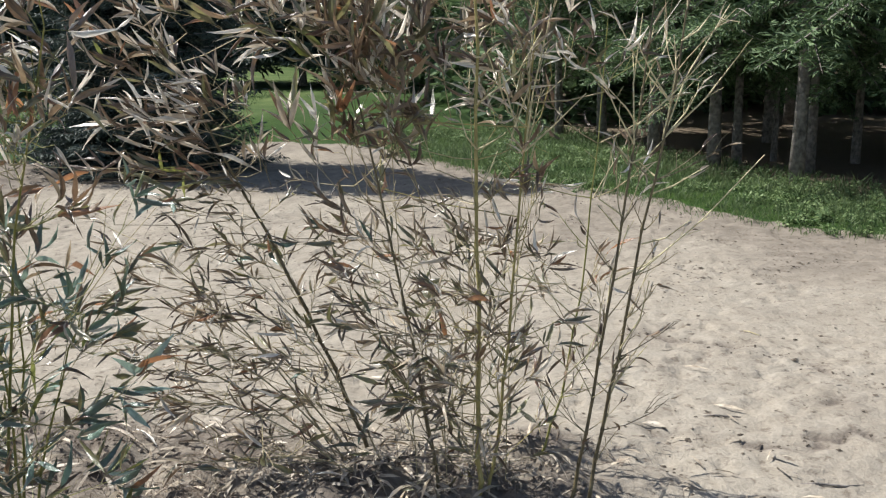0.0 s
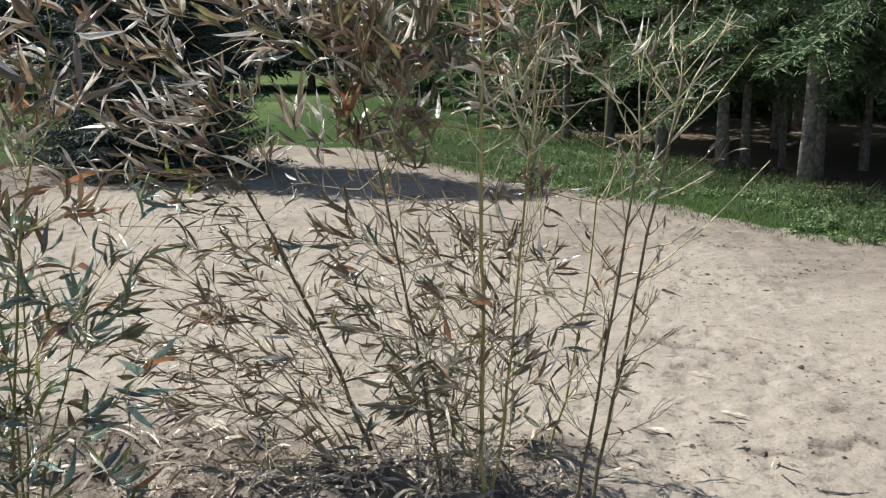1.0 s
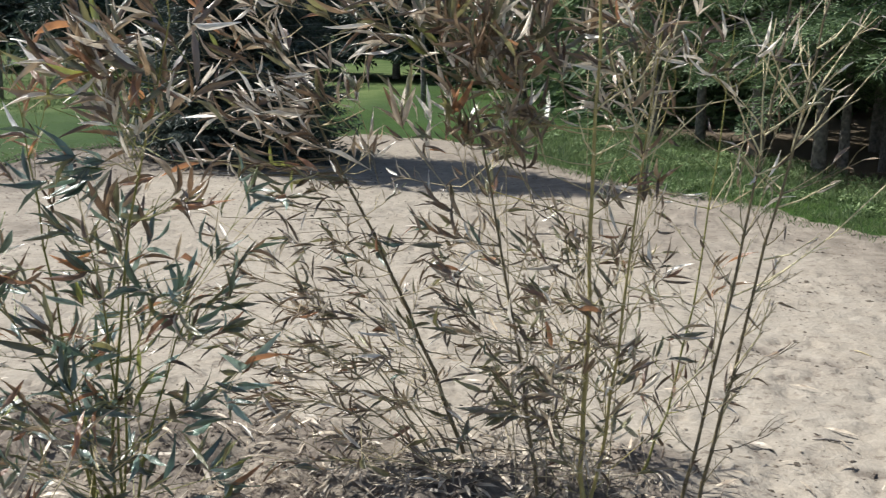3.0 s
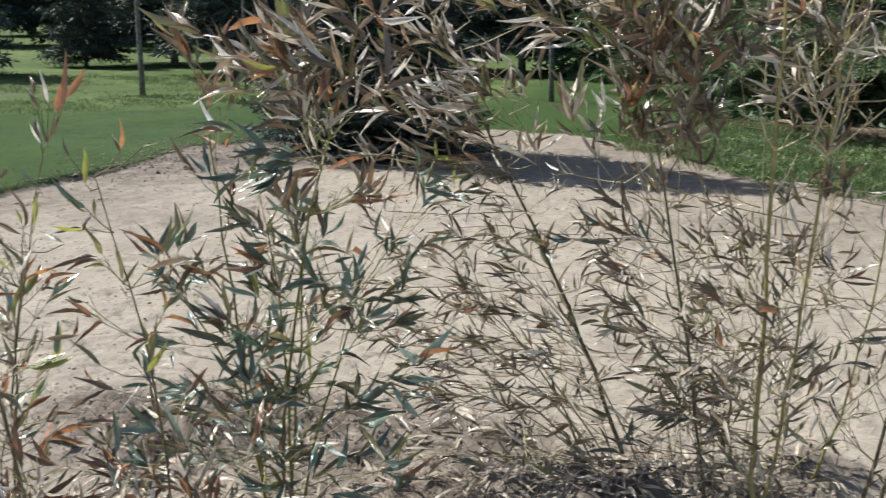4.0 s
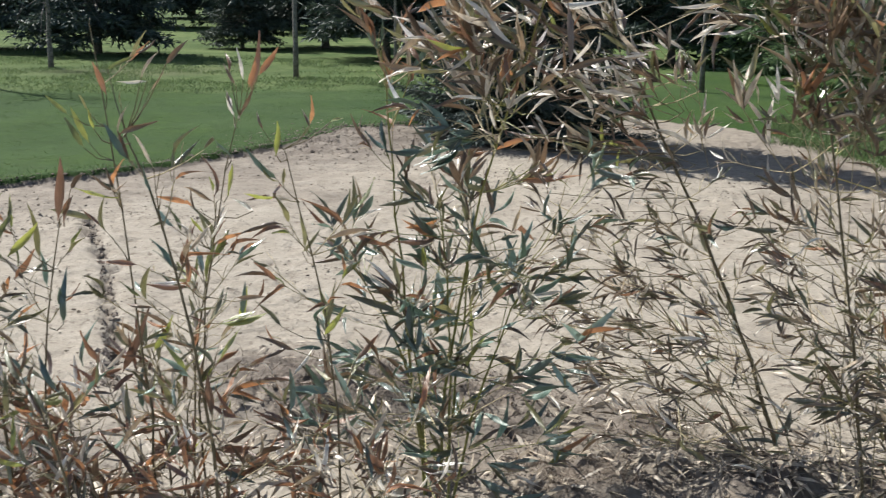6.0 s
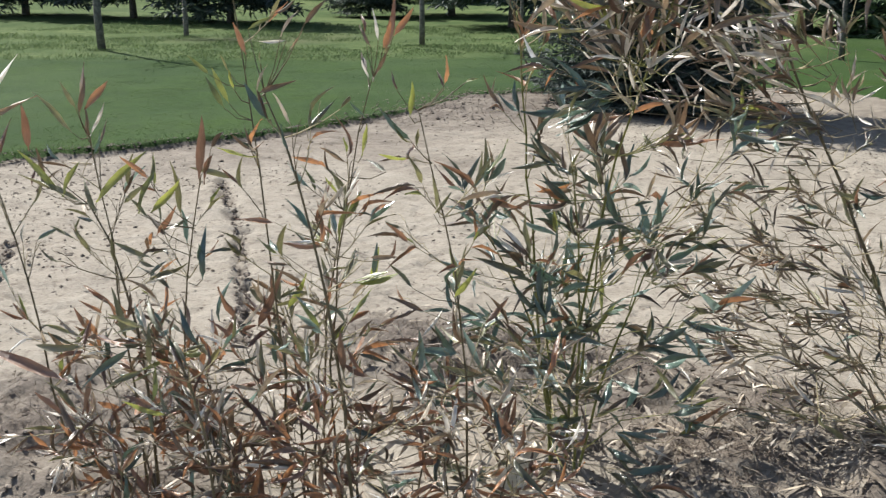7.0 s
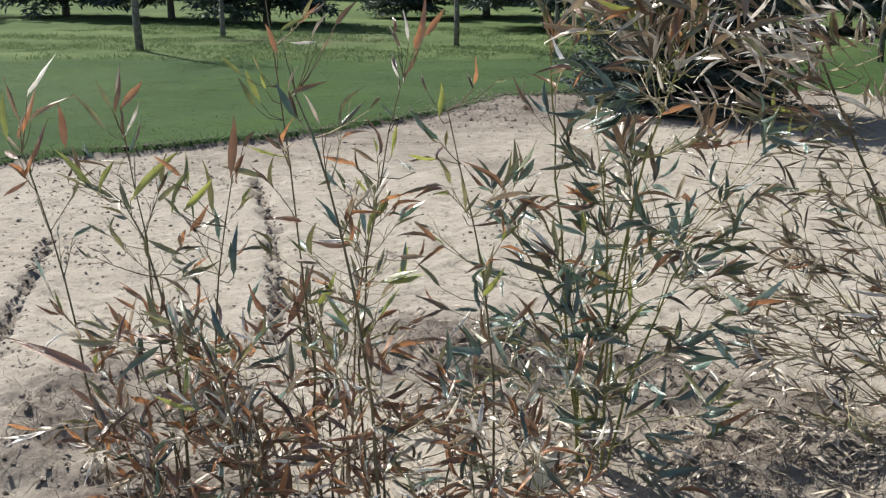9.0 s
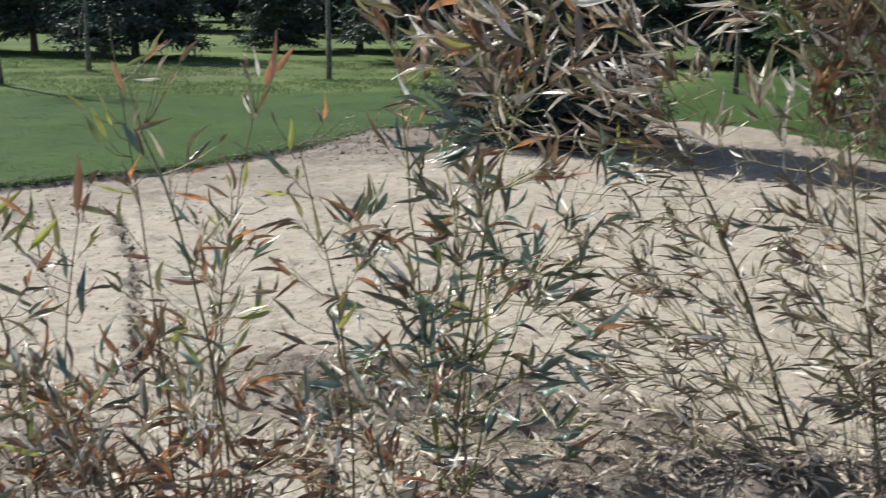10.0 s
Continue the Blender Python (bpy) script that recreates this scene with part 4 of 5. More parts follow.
LOWER4 = [
    ((0.11, 3.03, 0.62), (0.03, 2.99, 0.80), 10, WISPY_OLIVE, WISP),
    ((0.11, 3.05, 0.51), (0.17, 3.06, 0.69), 9, WISPY, WISP),
    ((0.11, 3.04, 0.36), (0.19, 3.02, 0.55), 10, WISPY_OLIVE, WISP),
    ((0.13, 3.06, 0.24), (0.26, 3.07, 0.40), 10, WISPY, WISP),
    ((0.17, 3.06, 0.36), (0.31, 3.08, 0.46), 8, WISPY, WISP),
    ((0.11, 3.02, 0.48), (0.02, 2.95, 0.65), 10, WISPY_OLIVE, WISP),
    ((0.12, 3.01, 0.15), (0.02, 2.93, 0.34), 10, WISPY, WISP),
    ((0.20, 3.07, 0.16), (0.36, 3.13, 0.30), 9, WISPY, WISP),
    ((0.10, 3.03, 0.74), (0.03, 2.99, 0.88), 9, WISPY_OLIVE, WISP),
    ((-0.08, 3.03, 0.30), (-0.16, 2.99, 0.50), 8, WISPY_OLIVE, WISP),
]
MIDDLE = [
    ((-0.28, 3.03, 1.16), (-0.34, 2.99, 1.48), 49, DRY_OLIVE, LONG),
    ((-0.23, 3.05, 1.17), (-0.28, 3.06, 1.53), 49, BRONZE, LONG),
    ((-0.15, 3.04, 1.18), (-0.18, 3.02, 1.50), 49, BLEACHED_GLINT, LONG),
    ((-0.14, 3.06, 1.15), (-0.07, 3.07, 1.44), 30, DRY, LONG),
    ((-0.31, 3.06, 1.01), (-0.46, 3.08, 1.21), 20, BLEACHED_GLINT, LONG),
    ((-0.24, 3.02, 1.01), (-0.29, 2.95, 1.17), 35, DRY_OLIVE, FINE),
    ((-0.07, 3.01, 1.01), (-0.14, 2.93, 1.21), 35, DRY, FINE),
    ((0.03, 3.07, 1.21), (-0.04, 3.13, 1.47), 29, DRY_OLIVE, LONG),
    ((-0.34, 3.03, 1.37), (-0.46, 2.99, 1.51), 24, BLEACHED_GLINT, LONG),
    ((-0.36, 3.03, 1.38), (-0.57, 2.99, 1.52), 29, DRY, LONG),
]
MIDDLE2 = [
    ((0.20, 3.03, 1.13), (0.22, 2.99, 1.44), 22, BLEACHED_GLINT, FINE),
    ((0.21, 3.05, 1.16), (0.12, 3.06, 1.27), 28, BLEACHED_GLINT, FINE),
    ((0.29, 3.04, 1.22), (0.31, 3.02, 1.43), 22, BLEACHED_GLINT, FINE),
    ((0.26, 3.06, 1.31), (0.21, 3.07, 1.53), 31, BLEACHED_GLINT, FINE),
    ((0.36, 3.06, 1.33), (0.38, 3.08, 1.48), 15, DRY, FINE),
    ((0.47, 3.02, 1.29), (0.36, 2.95, 1.38), 15, BLEACHED_GLINT, FINE),
    ((0.47, 3.01, 1.29), (0.51, 2.93, 1.38), 14, BLEACHED_GLINT, FINE),
    ((-0.22, 3.07, 1.02), (-0.14, 3.13, 1.11), 17, DRY_OLIVE, FINE),
    ((-0.02, 3.03, 1.07), (-0.10, 2.99, 1.34), 22, BRONZE, LONG),
    ((-0.23, 3.03, 1.24), (-0.14, 2.99, 1.42), 22, DRY, LONG),
]
# leafless branches of the upright canes
BARE_RIGHT = [
    ((0.62, 2.95, 1.16), (0.83, 2.89, 1.41)),
    ((0.62, 2.95, 1.16), (0.80, 2.94, 1.53)),
    ((0.62, 2.95, 1.16), (0.75, 2.99, 1.32)),
    ((0.62, 2.95, 1.17), (0.65, 2.90, 1.36)),
    ((0.58, 2.95, 0.77), (0.92, 2.95, 1.11)),
    ((0.63, 2.95, 1.31), (0.50, 3.00, 1.49)),
    ((0.63, 2.95, 1.31), (0.53, 2.91, 1.45)),
    ((0.66, 2.95, 1.44), (0.72, 2.96, 1.47)),
    ((0.67, 2.95, 1.45), (0.77, 3.01, 1.51)),
    ((0.58, 2.95, 0.88), (0.70, 2.93, 0.92)),
    ((0.60, 2.95, 1.02), (0.75, 2.97, 1.07)),
    ((0.53, 2.95, 0.57), (0.59, 2.89, 0.76)),
    ((0.46, 2.95, 0.43), (0.60, 2.94, 0.55)),
    ((0.60, 2.95, 1.07), (0.57, 2.99, 1.09)),
]
BARE_INNER = [
    ((0.53, 2.95, 1.22), (0.72, 2.89, 1.38)),
    ((0.49, 2.95, 1.16), (0.44, 2.94, 1.36)),
    ((0.49, 2.95, 1.16), (0.57, 2.99, 1.51)),
    ((0.50, 2.95, 1.14), (0.53, 2.90, 1.10)),
    ((0.45, 2.95, 0.99), (0.49, 2.95, 1.16)),
    ((0.50, 2.95, 0.76), (0.69, 3.00, 0.85)),
    ((0.50, 2.95, 0.93), (0.44, 2.91, 0.98)),
    ((0.48, 2.95, 0.64), (0.54, 2.96, 0.91)),
    ((0.44, 2.95, 0.59), (0.30, 3.01, 0.37)),
    ((0.45, 2.95, 0.59), (0.24, 2.93, 0.78)),
    ((0.55, 2.95, 1.11), (0.63, 2.97, 1.15)),
    ((0.53, 2.95, 1.21), (0.45, 2.89, 1.32)),
    ((0.54, 2.95, 1.25), (0.60, 2.94, 1.38)),
    ((0.55, 2.95, 1.39), (0.65, 2.99, 1.44)),
]
BARE_MIDDLE = [
    ((0.20, 2.97, 1.14), (0.30, 2.91, 1.50)),
    ((0.20, 2.97, 1.14), (0.41, 2.96, 1.29)),
    ((0.20, 2.97, 1.13), (0.29, 3.01, 1.31)),
    ((0.19, 2.97, 1.12), (0.16, 2.92, 1.38)),
    ((0.20, 2.97, 0.74), (0.11, 2.97, 0.71)),
    ((0.20, 2.97, 1.03), (0.28, 3.02, 1.17)),
    ((0.19, 2.97, 0.91), (0.29, 2.93, 1.03)),
    ((0.20, 2.97, 0.79), (0.37, 2.98, 0.73)),
    ((0.20, 2.97, 1.09), (0.36, 3.03, 1.02)),
    ((0.19, 2.97, 1.24), (0.13, 2.95, 1.41)),
    ((0.20, 2.97, 1.17), (0.26, 2.99, 1.46)),
    ((0.19, 2.97, 0.64), (0.27, 2.91, 0.80)),
    ((0.18, 2.97, 0.50), (0.24, 2.96, 0.64)),
]
BARE_YELLOW = [
    ((0.10, 2.95, 1.30), (0.28, 2.89, 1.47)),
    ((0.10, 2.95, 1.31), (0.03, 2.94, 1.37)),
    ((0.10, 2.95, 1.49), (0.18, 2.99, 1.54)),
    ((0.10, 2.95, 1.40), (0.14, 2.90, 1.42)),
    ((0.10, 2.95, 1.12), (0.18, 2.95, 1.18)),
    ((0.09, 2.95, 0.71), (0.21, 3.00, 0.79)),
    ((0.09, 2.95, 0.92), (0.03, 2.91, 0.96)),
    ((0.09, 2.95, 1.03), (0.16, 2.96, 1.13)),
    ((0.09, 2.95, 0.57), (0.18, 3.01, 0.70)),
    ((0.09, 2.95, 1.18), (0.05, 2.93, 1.24)),
]
# the dried clump, canes from the middle outwards
c = Cane("straight yellow bamboo cane with few dried leaves", (0.1, 2.95), (0.1, 2.95, 0.9), (0.1, 2.95, 2.3), 0.017, CULM_YELLOW, 101)
c.bush(0.1, 0.3, 10, (0.1, 0.25), WISPY_OLIVE, (3, 5), (-0.4, 0.5, 0.4), 0.8, FINE)
c.bush(0.35, 0.8, 14, (0.12, 0.35), DRY, (2, 4), (0, 0.3, 0.9), 0.8, FINE)
c.bare(BARE_YELLOW)

c.bush(0.2, 0.42, 14, (0.1, 0.28), WISPY_OLIVE, (4, 7), (-0.9, 0.1, 0.0), 0.5, FINE, 0.4, -0.15)

c = Cane("dark olive bamboo cane leaning over with dried leaves", (-0.27, 3.42), (-0.50, 3.43, 0.6), (-0.98, 3.4, 1.6), 0.017, CULM_DARK, 102)
c.bush(0.02, 0.3, 12, (0.12, 0.3), WISPY, (4, 7), (-0.6, 0, 0.3), 0.8, FINE)
c.bush(0.3, 0.62, 10, (0.12, 0.3), WISPY_OLIVE, (4, 7), (-0.8, 0, 0.2), 0.6, FINE)
c.sprays(LOWER2)
c.sprays(CROWN)
c.sprays(CROWN2)
c.blades(CROWN_BLADES)
c.blades(CROWN_PALE)

c.twig((-0.66, 3.42, 1.03), (-0.84, 3.37, 1.02), 6, {"lime": 0.4, "dry": 0.6}, (0.1, 0.15), 0.5, 0.3, 0.3)

c = Cane("dark bamboo cane among dried leaves", (-0.02, 3.02), (-0.10, 3.0, 0.57), (-0.31, 3.0, 1.62), 0.013, CULM_DARK, 103)
c.bush(0.12, 0.55, 22, (0.1, 0.33), WISPY_OLIVE, (4, 7), (-0.5, 0, 0.4), 0.9, FINE)
c.bush(0.5, 0.8, 7, (0.1, 0.3), DRY, (5, 8), (-0.4, 0, 0.5), 0.8, FINE)
c.sprays(LOWER)
c.sprays(MIDDLE)

c = Cane("yellow bamboo cane with dried leaves", (0.12, 2.97), (0.19, 2.97, 0.56), (0.3, 3.0, 1.9), 0.013, CULM_YELLOW, 104)
c.bush(0.12, 0.5, 14, (0.1, 0.28), WISPY_OLIVE, (3, 6), (-0.4, 0.2, 0.5), 0.9, FINE)
c.bush(0.4, 0.75, 12, (0.1, 0.3), DRY, (3, 6), (0, 0, 0.7), 0.8, FINE)
c.sprays(LOWER3)
c.sprays(LOWER4)
c.bare(BARE_MIDDLE)
c.sprays(MIDDLE2)

c = Cane("yellow-topped bamboo cane with bare twigs", (0.42, 2.95), (0.56, 2.95, 0.76), (0.74, 2.95, 1.85), 0.013, CULM_DARK, 105)
c.bush(0.15, 0.85, 24, (0.08, 0.25), DRY, (0, 2), (0.25, 0, 0.9), 0.6, (0.04, 0.09))
c.bare(BARE_RIGHT)
c = Cane("slender bamboo cane with bare twigs", (0.365, 2.95), (0.49, 2.95, 0.7), (0.62, 2.95, 1.8), 0.013, CULM_DARK, 106)
c.bush(0.15, 0.9, 24, (0.08, 0.25), DRY, (0, 3), (0.0, 0, 0.9), 0.6, (0.04, 0.09))
c.bare(BARE_INNER)
c = Cane("thin bamboo cane with bare twigs", (0.3, 3.3), (0.44, 3.3, 0.55), (0.52, 3.3, 1.5), 0.010, CULM_GREEN, 107)
c.bush(0.1, 1.0, 26, (0.1, 0.3), DRY, (1, 5), (0, 0, 0.8), 0.8, FINE)

# canes that lean over towards the spruce, heavy with leaves
for k, (bx, by, tx, ty, tz) in enumerate([(0.00, 3.08, -0.41, 3.04, 1.73), (-0.09, 3.04, -0.18, 2.90, 1.73), (0.09, 3.13, 0.05, 3.22, 1.68), (0.18, 3.04, 0.37, 3.17, 1.64)]):
    c = Cane(STRAW, (bx, by), ((0.85, 0.6, 0.72)[k % 3] * bx + (0.15, 0.4, 0.28)[k % 3] * tx + 0.03 * (k % 4 - 1.5), by, (0.66, 0.58, 0.62)[k % 3] * tz), (tx, ty, tz), 0.0035, TWIG, 110 + k)
    c.bush(0.55, 1.0, 15, (0.12, 0.34), DRY_OLIVE if k % 3 == 1 else DRY, (4, 8), (-0.6, 0, 0.5), 0.6, (0.08, 0.15), 0.35, 0.1)
# low arching ones
for k, (bx, by, tx, ty, tz) in enumerate([(-0.3, 3.2, -0.95, 3.1, 0.62), (-0.3, 3.1, -0.8, 2.95, 0.42), (-0.2, 3.2, -0.65, 3.2, 0.75), (-0.2, 3.05, -0.6, 2.85, 0.25), (0.0, 3.5, -0.15, 3.6, 0.5), (-0.35, 3.3, -1.0, 3.35, 0.8), (-0.35, 3.25, -1.0, 3.2, 0.5), (-0.3, 3.3, -0.85, 3.35, 0.62)]):
    c = Cane(STRAW, (bx, by), (0.55 * bx + 0.45 * tx, by, 0.6 * tz), (tx, ty, tz), 0.007, TWIG, 130 + k, joined=True)
    c.bush(0.3, 1.0, 12, (0.1, 0.3), WISPY, (4, 7), (-0.8 if tx < 0 else 0.3, 0, 0.15), 0.55, FINE, 0.35)
    c.finish()

# thin inner canes that fill the middle of the clump
for k, (bx, by, tx, ty, tz) in enumerate([(-0.1, 3.4, -0.3, 3.5, 0.95), (0.05, 3.3, 0.12, 3.4, 0.9), (0.0, 3.45, -0.15, 3.6, 0.8), (-0.3, 3.35, -0.75, 3.4, 0.95)]):
    c = Cane(STRAW, (bx, by), (0.75 * bx + 0.25 * tx + 0.05 * (k % 3 - 1), by, 0.5 * tz), (tx, ty, tz), 0.0035, TWIG, 210 + k, joined=True)
    c.bush(0.3, 1.0, 18, (0.08, 0.28), WISPY_OLIVE, (3, 7), (-0.3, 0, 0.4), 0.8, (0.05, 0.11), 0.45)
    c.finish()

ARM = [
    ((-1.09, 2.66, 0.62), (-0.82, 2.62, 0.99), 10, DEEP, FINE),
    ((-0.99, 2.68, 0.74), (-0.73, 2.69, 1.05), 8, DEEP_TOP, FINE),
    ((-1.09, 2.67, 0.74), (-1.15, 2.65, 0.89), 8, DEEP, FINE),
    ((-1.04, 2.69, 0.74), (-1.13, 2.70, 0.94), 5, DEEP_TOP, FINE),
    ((-1.11, 2.69, 0.61), (-0.86, 2.71, 0.81), 5, DEEP, FINE),
    ((-1.18, 2.65, 0.40), (-0.83, 2.58, 0.57), 8, DEEP, FINE),
    ((-0.94, 2.64, 0.84), (-0.84, 2.56, 1.05), 6, DEEP_TOP, FINE),
    ((-1.16, 2.70, 0.51), (-1.27, 2.76, 0.72), 8, DEEP, FINE),
    ((-1.18, 2.66, 0.29), (-0.99, 2.62, 0.47), 6, DEEP, FINE),
]
LOW_FAN = [
    ((-1.17, 2.60, 0.33), (-0.84, 2.56, 0.56), 10, DEEP, LONG),
    ((-1.17, 2.62, 0.19), (-0.87, 2.63, 0.28), 11, DEEP, LONG),
    ((-1.19, 2.61, 0.12), (-0.90, 2.59, 0.21), 10, DEEP, LONG),
    ((-1.15, 2.63, 0.53), (-0.93, 2.64, 0.65), 8, DEEP, FINE),
    ((-1.08, 2.63, 0.69), (-0.86, 2.65, 0.85), 8, DEEP_TOP, FINE),
    ((-1.23, 2.59, 0.39), (-1.44, 2.52, 0.52), 11, DEEP, FINE),
    ((-1.24, 2.58, 0.26), (-1.51, 2.50, 0.37), 11, DEEP, FINE),
    ((-1.23, 2.64, 0.61), (-1.44, 2.70, 0.79), 10, DEEP, FINE),
    ((-1.21, 2.60, 0.53), (-1.45, 2.56, 0.60), 8, DEEP, FINE),
]
TALL_PALE = [
    ((-1.02, 2.39, 1.27), (-1.11, 2.38, 1.35), "pale"),
    ((-0.99, 2.38, 1.29), (-0.99, 2.36, 1.38), "pale"),
    ((-0.98, 2.41, 1.31), (-0.96, 2.40, 1.40), "pale"),
    ((-0.89, 2.39, 1.23), (-0.84, 2.37, 1.17), "pale"),
    ((-0.89, 2.38, 1.29), (-0.88, 2.35, 1.38), "pale"),
    ((-0.86, 2.41, 1.30), (-0.85, 2.41, 1.37), "pale"),
    ((-0.95, 2.46, 1.24), (-0.98, 2.48, 1.31), "pale"),
    ((-0.93, 2.45, 1.27), (-0.95, 2.47, 1.37), "dry"),
    ((-1.01, 2.45, 1.22), (-1.07, 2.46, 1.28), "pale"),
    ((-1.08, 2.39, 1.25), (-1.14, 2.38, 1.27), "pale"),
    ((-1.06, 2.42, 1.31), (-1.08, 2.43, 1.39), "pale"),
    ((-0.97, 2.40, 1.21), (-0.99, 2.39, 1.28), "pale"),
]
GREEN_LOW = [
    ((-1.19, 2.48, 0.28), (-1.41, 2.44, 0.40), 9, DEEP, LONG),
    ((-1.19, 2.50, 0.20), (-1.49, 2.51, 0.23), 9, DEEP, LONG),
    ((-1.16, 2.49, 0.34), (-1.32, 2.47, 0.48), 8, DEEP, LONG),
    ((-1.14, 2.51, 0.14), (-0.97, 2.52, 0.10), 7, DEEP, LONG),
    ((-1.16, 2.51, 0.10), (-1.41, 2.53, 0.05), 8, DEEP, LONG),
    ((-1.10, 2.47, 0.20), (-0.84, 2.40, 0.39), 8, DEEP, LONG),
    ((-1.12, 2.46, 0.36), (-0.93, 2.38, 0.52), 7, DEEP, LONG),
    ((-1.18, 2.52, 0.43), (-1.30, 2.58, 0.58), 7, DEEP, LONG),
]
TALL = [
    ((-0.93, 2.28, 1.20), (-1.00, 2.24, 1.34), 19, MIXED_DRY, LONG),
    ((-0.87, 2.30, 1.28), (-0.99, 2.31, 1.41), 22, MIXED_DRY, LONG),
    ((-0.83, 2.29, 1.34), (-0.92, 2.27, 1.41), 22, MIXED_DRY, LONG),
    ((-0.81, 2.31, 1.39), (-0.88, 2.32, 1.50), 22, BLEACHED_GLINT, LONG),
    ((-0.93, 2.31, 1.20), (-1.17, 2.33, 1.41), 19, MIXED_DRY, LONG),
    ((-0.94, 2.27, 1.19), (-1.05, 2.20, 1.16), 29, DEEP, FINE),
    ((-0.94, 2.26, 1.17), (-1.10, 2.18, 1.24), 19, DEEP_TOP, FINE),
    ((-0.97, 2.32, 1.14), (-1.09, 2.38, 1.46), 19, MIXED_DRY, LONG),
    ((-0.91, 2.28, 1.24), (-0.81, 2.24, 1.31), 10, BLEACHED_GLINT, LONG),
    ((-0.95, 2.28, 1.20), (-0.96, 2.24, 1.30), 19, BLEACHED_GLINT, FINE),
]
TALL_BLADES = [
    ((-1.00, 2.27, 1.32), (-0.98, 2.26, 1.41), "rust"),
    ((-1.05, 2.26, 1.34), (-1.00, 2.24, 1.30), "pale"),
    ((-0.97, 2.29, 1.35), (-0.97, 2.28, 1.40), "dry"),
    ((-0.92, 2.27, 1.30), (-0.92, 2.25, 1.39), "rust"),
    ((-0.85, 2.26, 1.32), (-0.85, 2.23, 1.40), "pale"),
    ((-0.83, 2.29, 1.19), (-0.85, 2.29, 1.25), "dry"),
    ((-1.16, 2.34, 1.34), (-1.22, 2.36, 1.44), "rust"),
    ((-1.15, 2.33, 1.30), (-1.16, 2.35, 1.35), "lime"),
    ((-1.07, 2.33, 1.41), (-1.05, 2.34, 1.49), "lime"),
    ((-0.95, 2.27, 1.20), (-0.97, 2.26, 1.27), "pale"),
]

# the green plant, and its one tall cane with dried sprays
for k, (bx, by, tx, ty, tz) in enumerate([(-1.2, 2.7, -1.2, 2.6, 0.95), (-1.28, 2.75, -1.5, 2.6, 0.8), (-1.2, 2.72, -0.95, 2.65, 0.75), (-1.25, 2.8, -1.12, 2.65, 0.9), (-1.3, 2.75, -1.3, 2.6, 0.6)]):
    c = Cane("bamboo cane with blue-green leaves", (bx, by), (0.6 * bx + 0.4 * tx, by, 0.55 * tz), (tx, ty, tz), 0.010, CULM_GREEN, 150 + k)
    c.bush(0.12, 0.75, 12, (0.08, 0.25), DEEP, (3, 5), (-0.1, 0, 0.5), 0.9, (0.075, 0.14))
    c.sprays((ARM[0::2], ARM[1::2], LOW_FAN[0::2], LOW_FAN[1::2], GREEN_LOW)[k])
    c.bush(0.75, 1.0, 9, (0.08, 0.2), DEEP_TOP, (3, 6), (0, 0, 0.8), 0.7, (0.08, 0.14))
c = Cane("tall bamboo cane with rust and straw sprays", (-1.25, 2.76), (-1.13, 2.62, 0.75), (-0.84, 2.26, 1.50), 0.011, CULM_GREEN, 160)
c.bush(0.55, 1.0, 14, (0.1, 0.3), {"dry": 0.62, "rust": 0.16, "olive": 0.2, "lime": 0.02}, (3, 6), (0.0, 0, 0.7), 0.8, (0.08, 0.15), 0.4, 0.0)
c.sprays(TALL)
c.blades(TALL_BLADES)
c.blades(TALL_PALE)
c = Cane("bamboo cane with rust and straw sprays", (-1.28, 2.74), (-1.36, 2.72, 0.75), (-1.36, 2.6, 1.36), 0.010, CULM_GREEN, 161)
c.bush(0.6, 1.0, 10, (0.08, 0.2), {"dry": 0.6, "rust": 0.2, "olive": 0.15, "green": 0.1}, (3, 6), (-0.1, 0, 1.0), 0.5, (0.07, 0.13), 0.35, 0.2)

# slim shoots nearer the camera: the line of each stem above the low growth, and its single leaves
SMALL = (0.06, 0.12)


def shoot(label, stem, thick, seed, fill, leaves):
    low, mid, top = (Vector(p) for p in stem)
    foot = low + (low - mid) * 0.35
    middle = foot.lerp(low, 0.5) if low.z > 0.9 * top.z else low.lerp(mid, 0.35)
    c = Cane(label, (foot.x, foot.y), middle, top, thick, CULM_DARK, seed)
    c.blades(leaves)
    c.bush(0.25, 0.9, fill, (0.06, 0.18), MIXED, (1, 4), (-0.2, 0, 0.8), 0.7, SMALL, 0.4)


STEM_A = ((-2.42, 1.90, 0.48), (-2.55, 1.90, 0.78), (-2.59, 1.90, 0.99))
BLADES_A = [
    ((-2.55, 1.87, 1.08), (-2.56, 1.86, 1.21), "dry"),
    ((-2.50, 1.86, 1.15), (-2.41, 1.84, 1.25), "pale"),
    ((-2.53, 1.89, 1.08), (-2.44, 1.88, 1.18), "dry"),
    ((-2.54, 1.87, 1.05), (-2.50, 1.85, 1.17), "rust"),
    ((-2.50, 1.86, 0.98), (-2.46, 1.83, 1.08), "rust"),
    ((-2.63, 1.89, 1.02), (-2.63, 1.89, 1.16), "lime"),
    ((-2.65, 1.94, 0.96), (-2.76, 1.96, 0.98), "rust"),
    ((-2.62, 1.93, 1.02), (-2.66, 1.95, 1.12), "pale"),
]
shoot("slim bamboo shoot with pale and rust leaves", STEM_A, 0.008, 171, 10, BLADES_A)
STEM_B = ((-2.23, 2.00, 0.41), (-2.28, 2.00, 0.82), (-2.31, 2.00, 1.04))
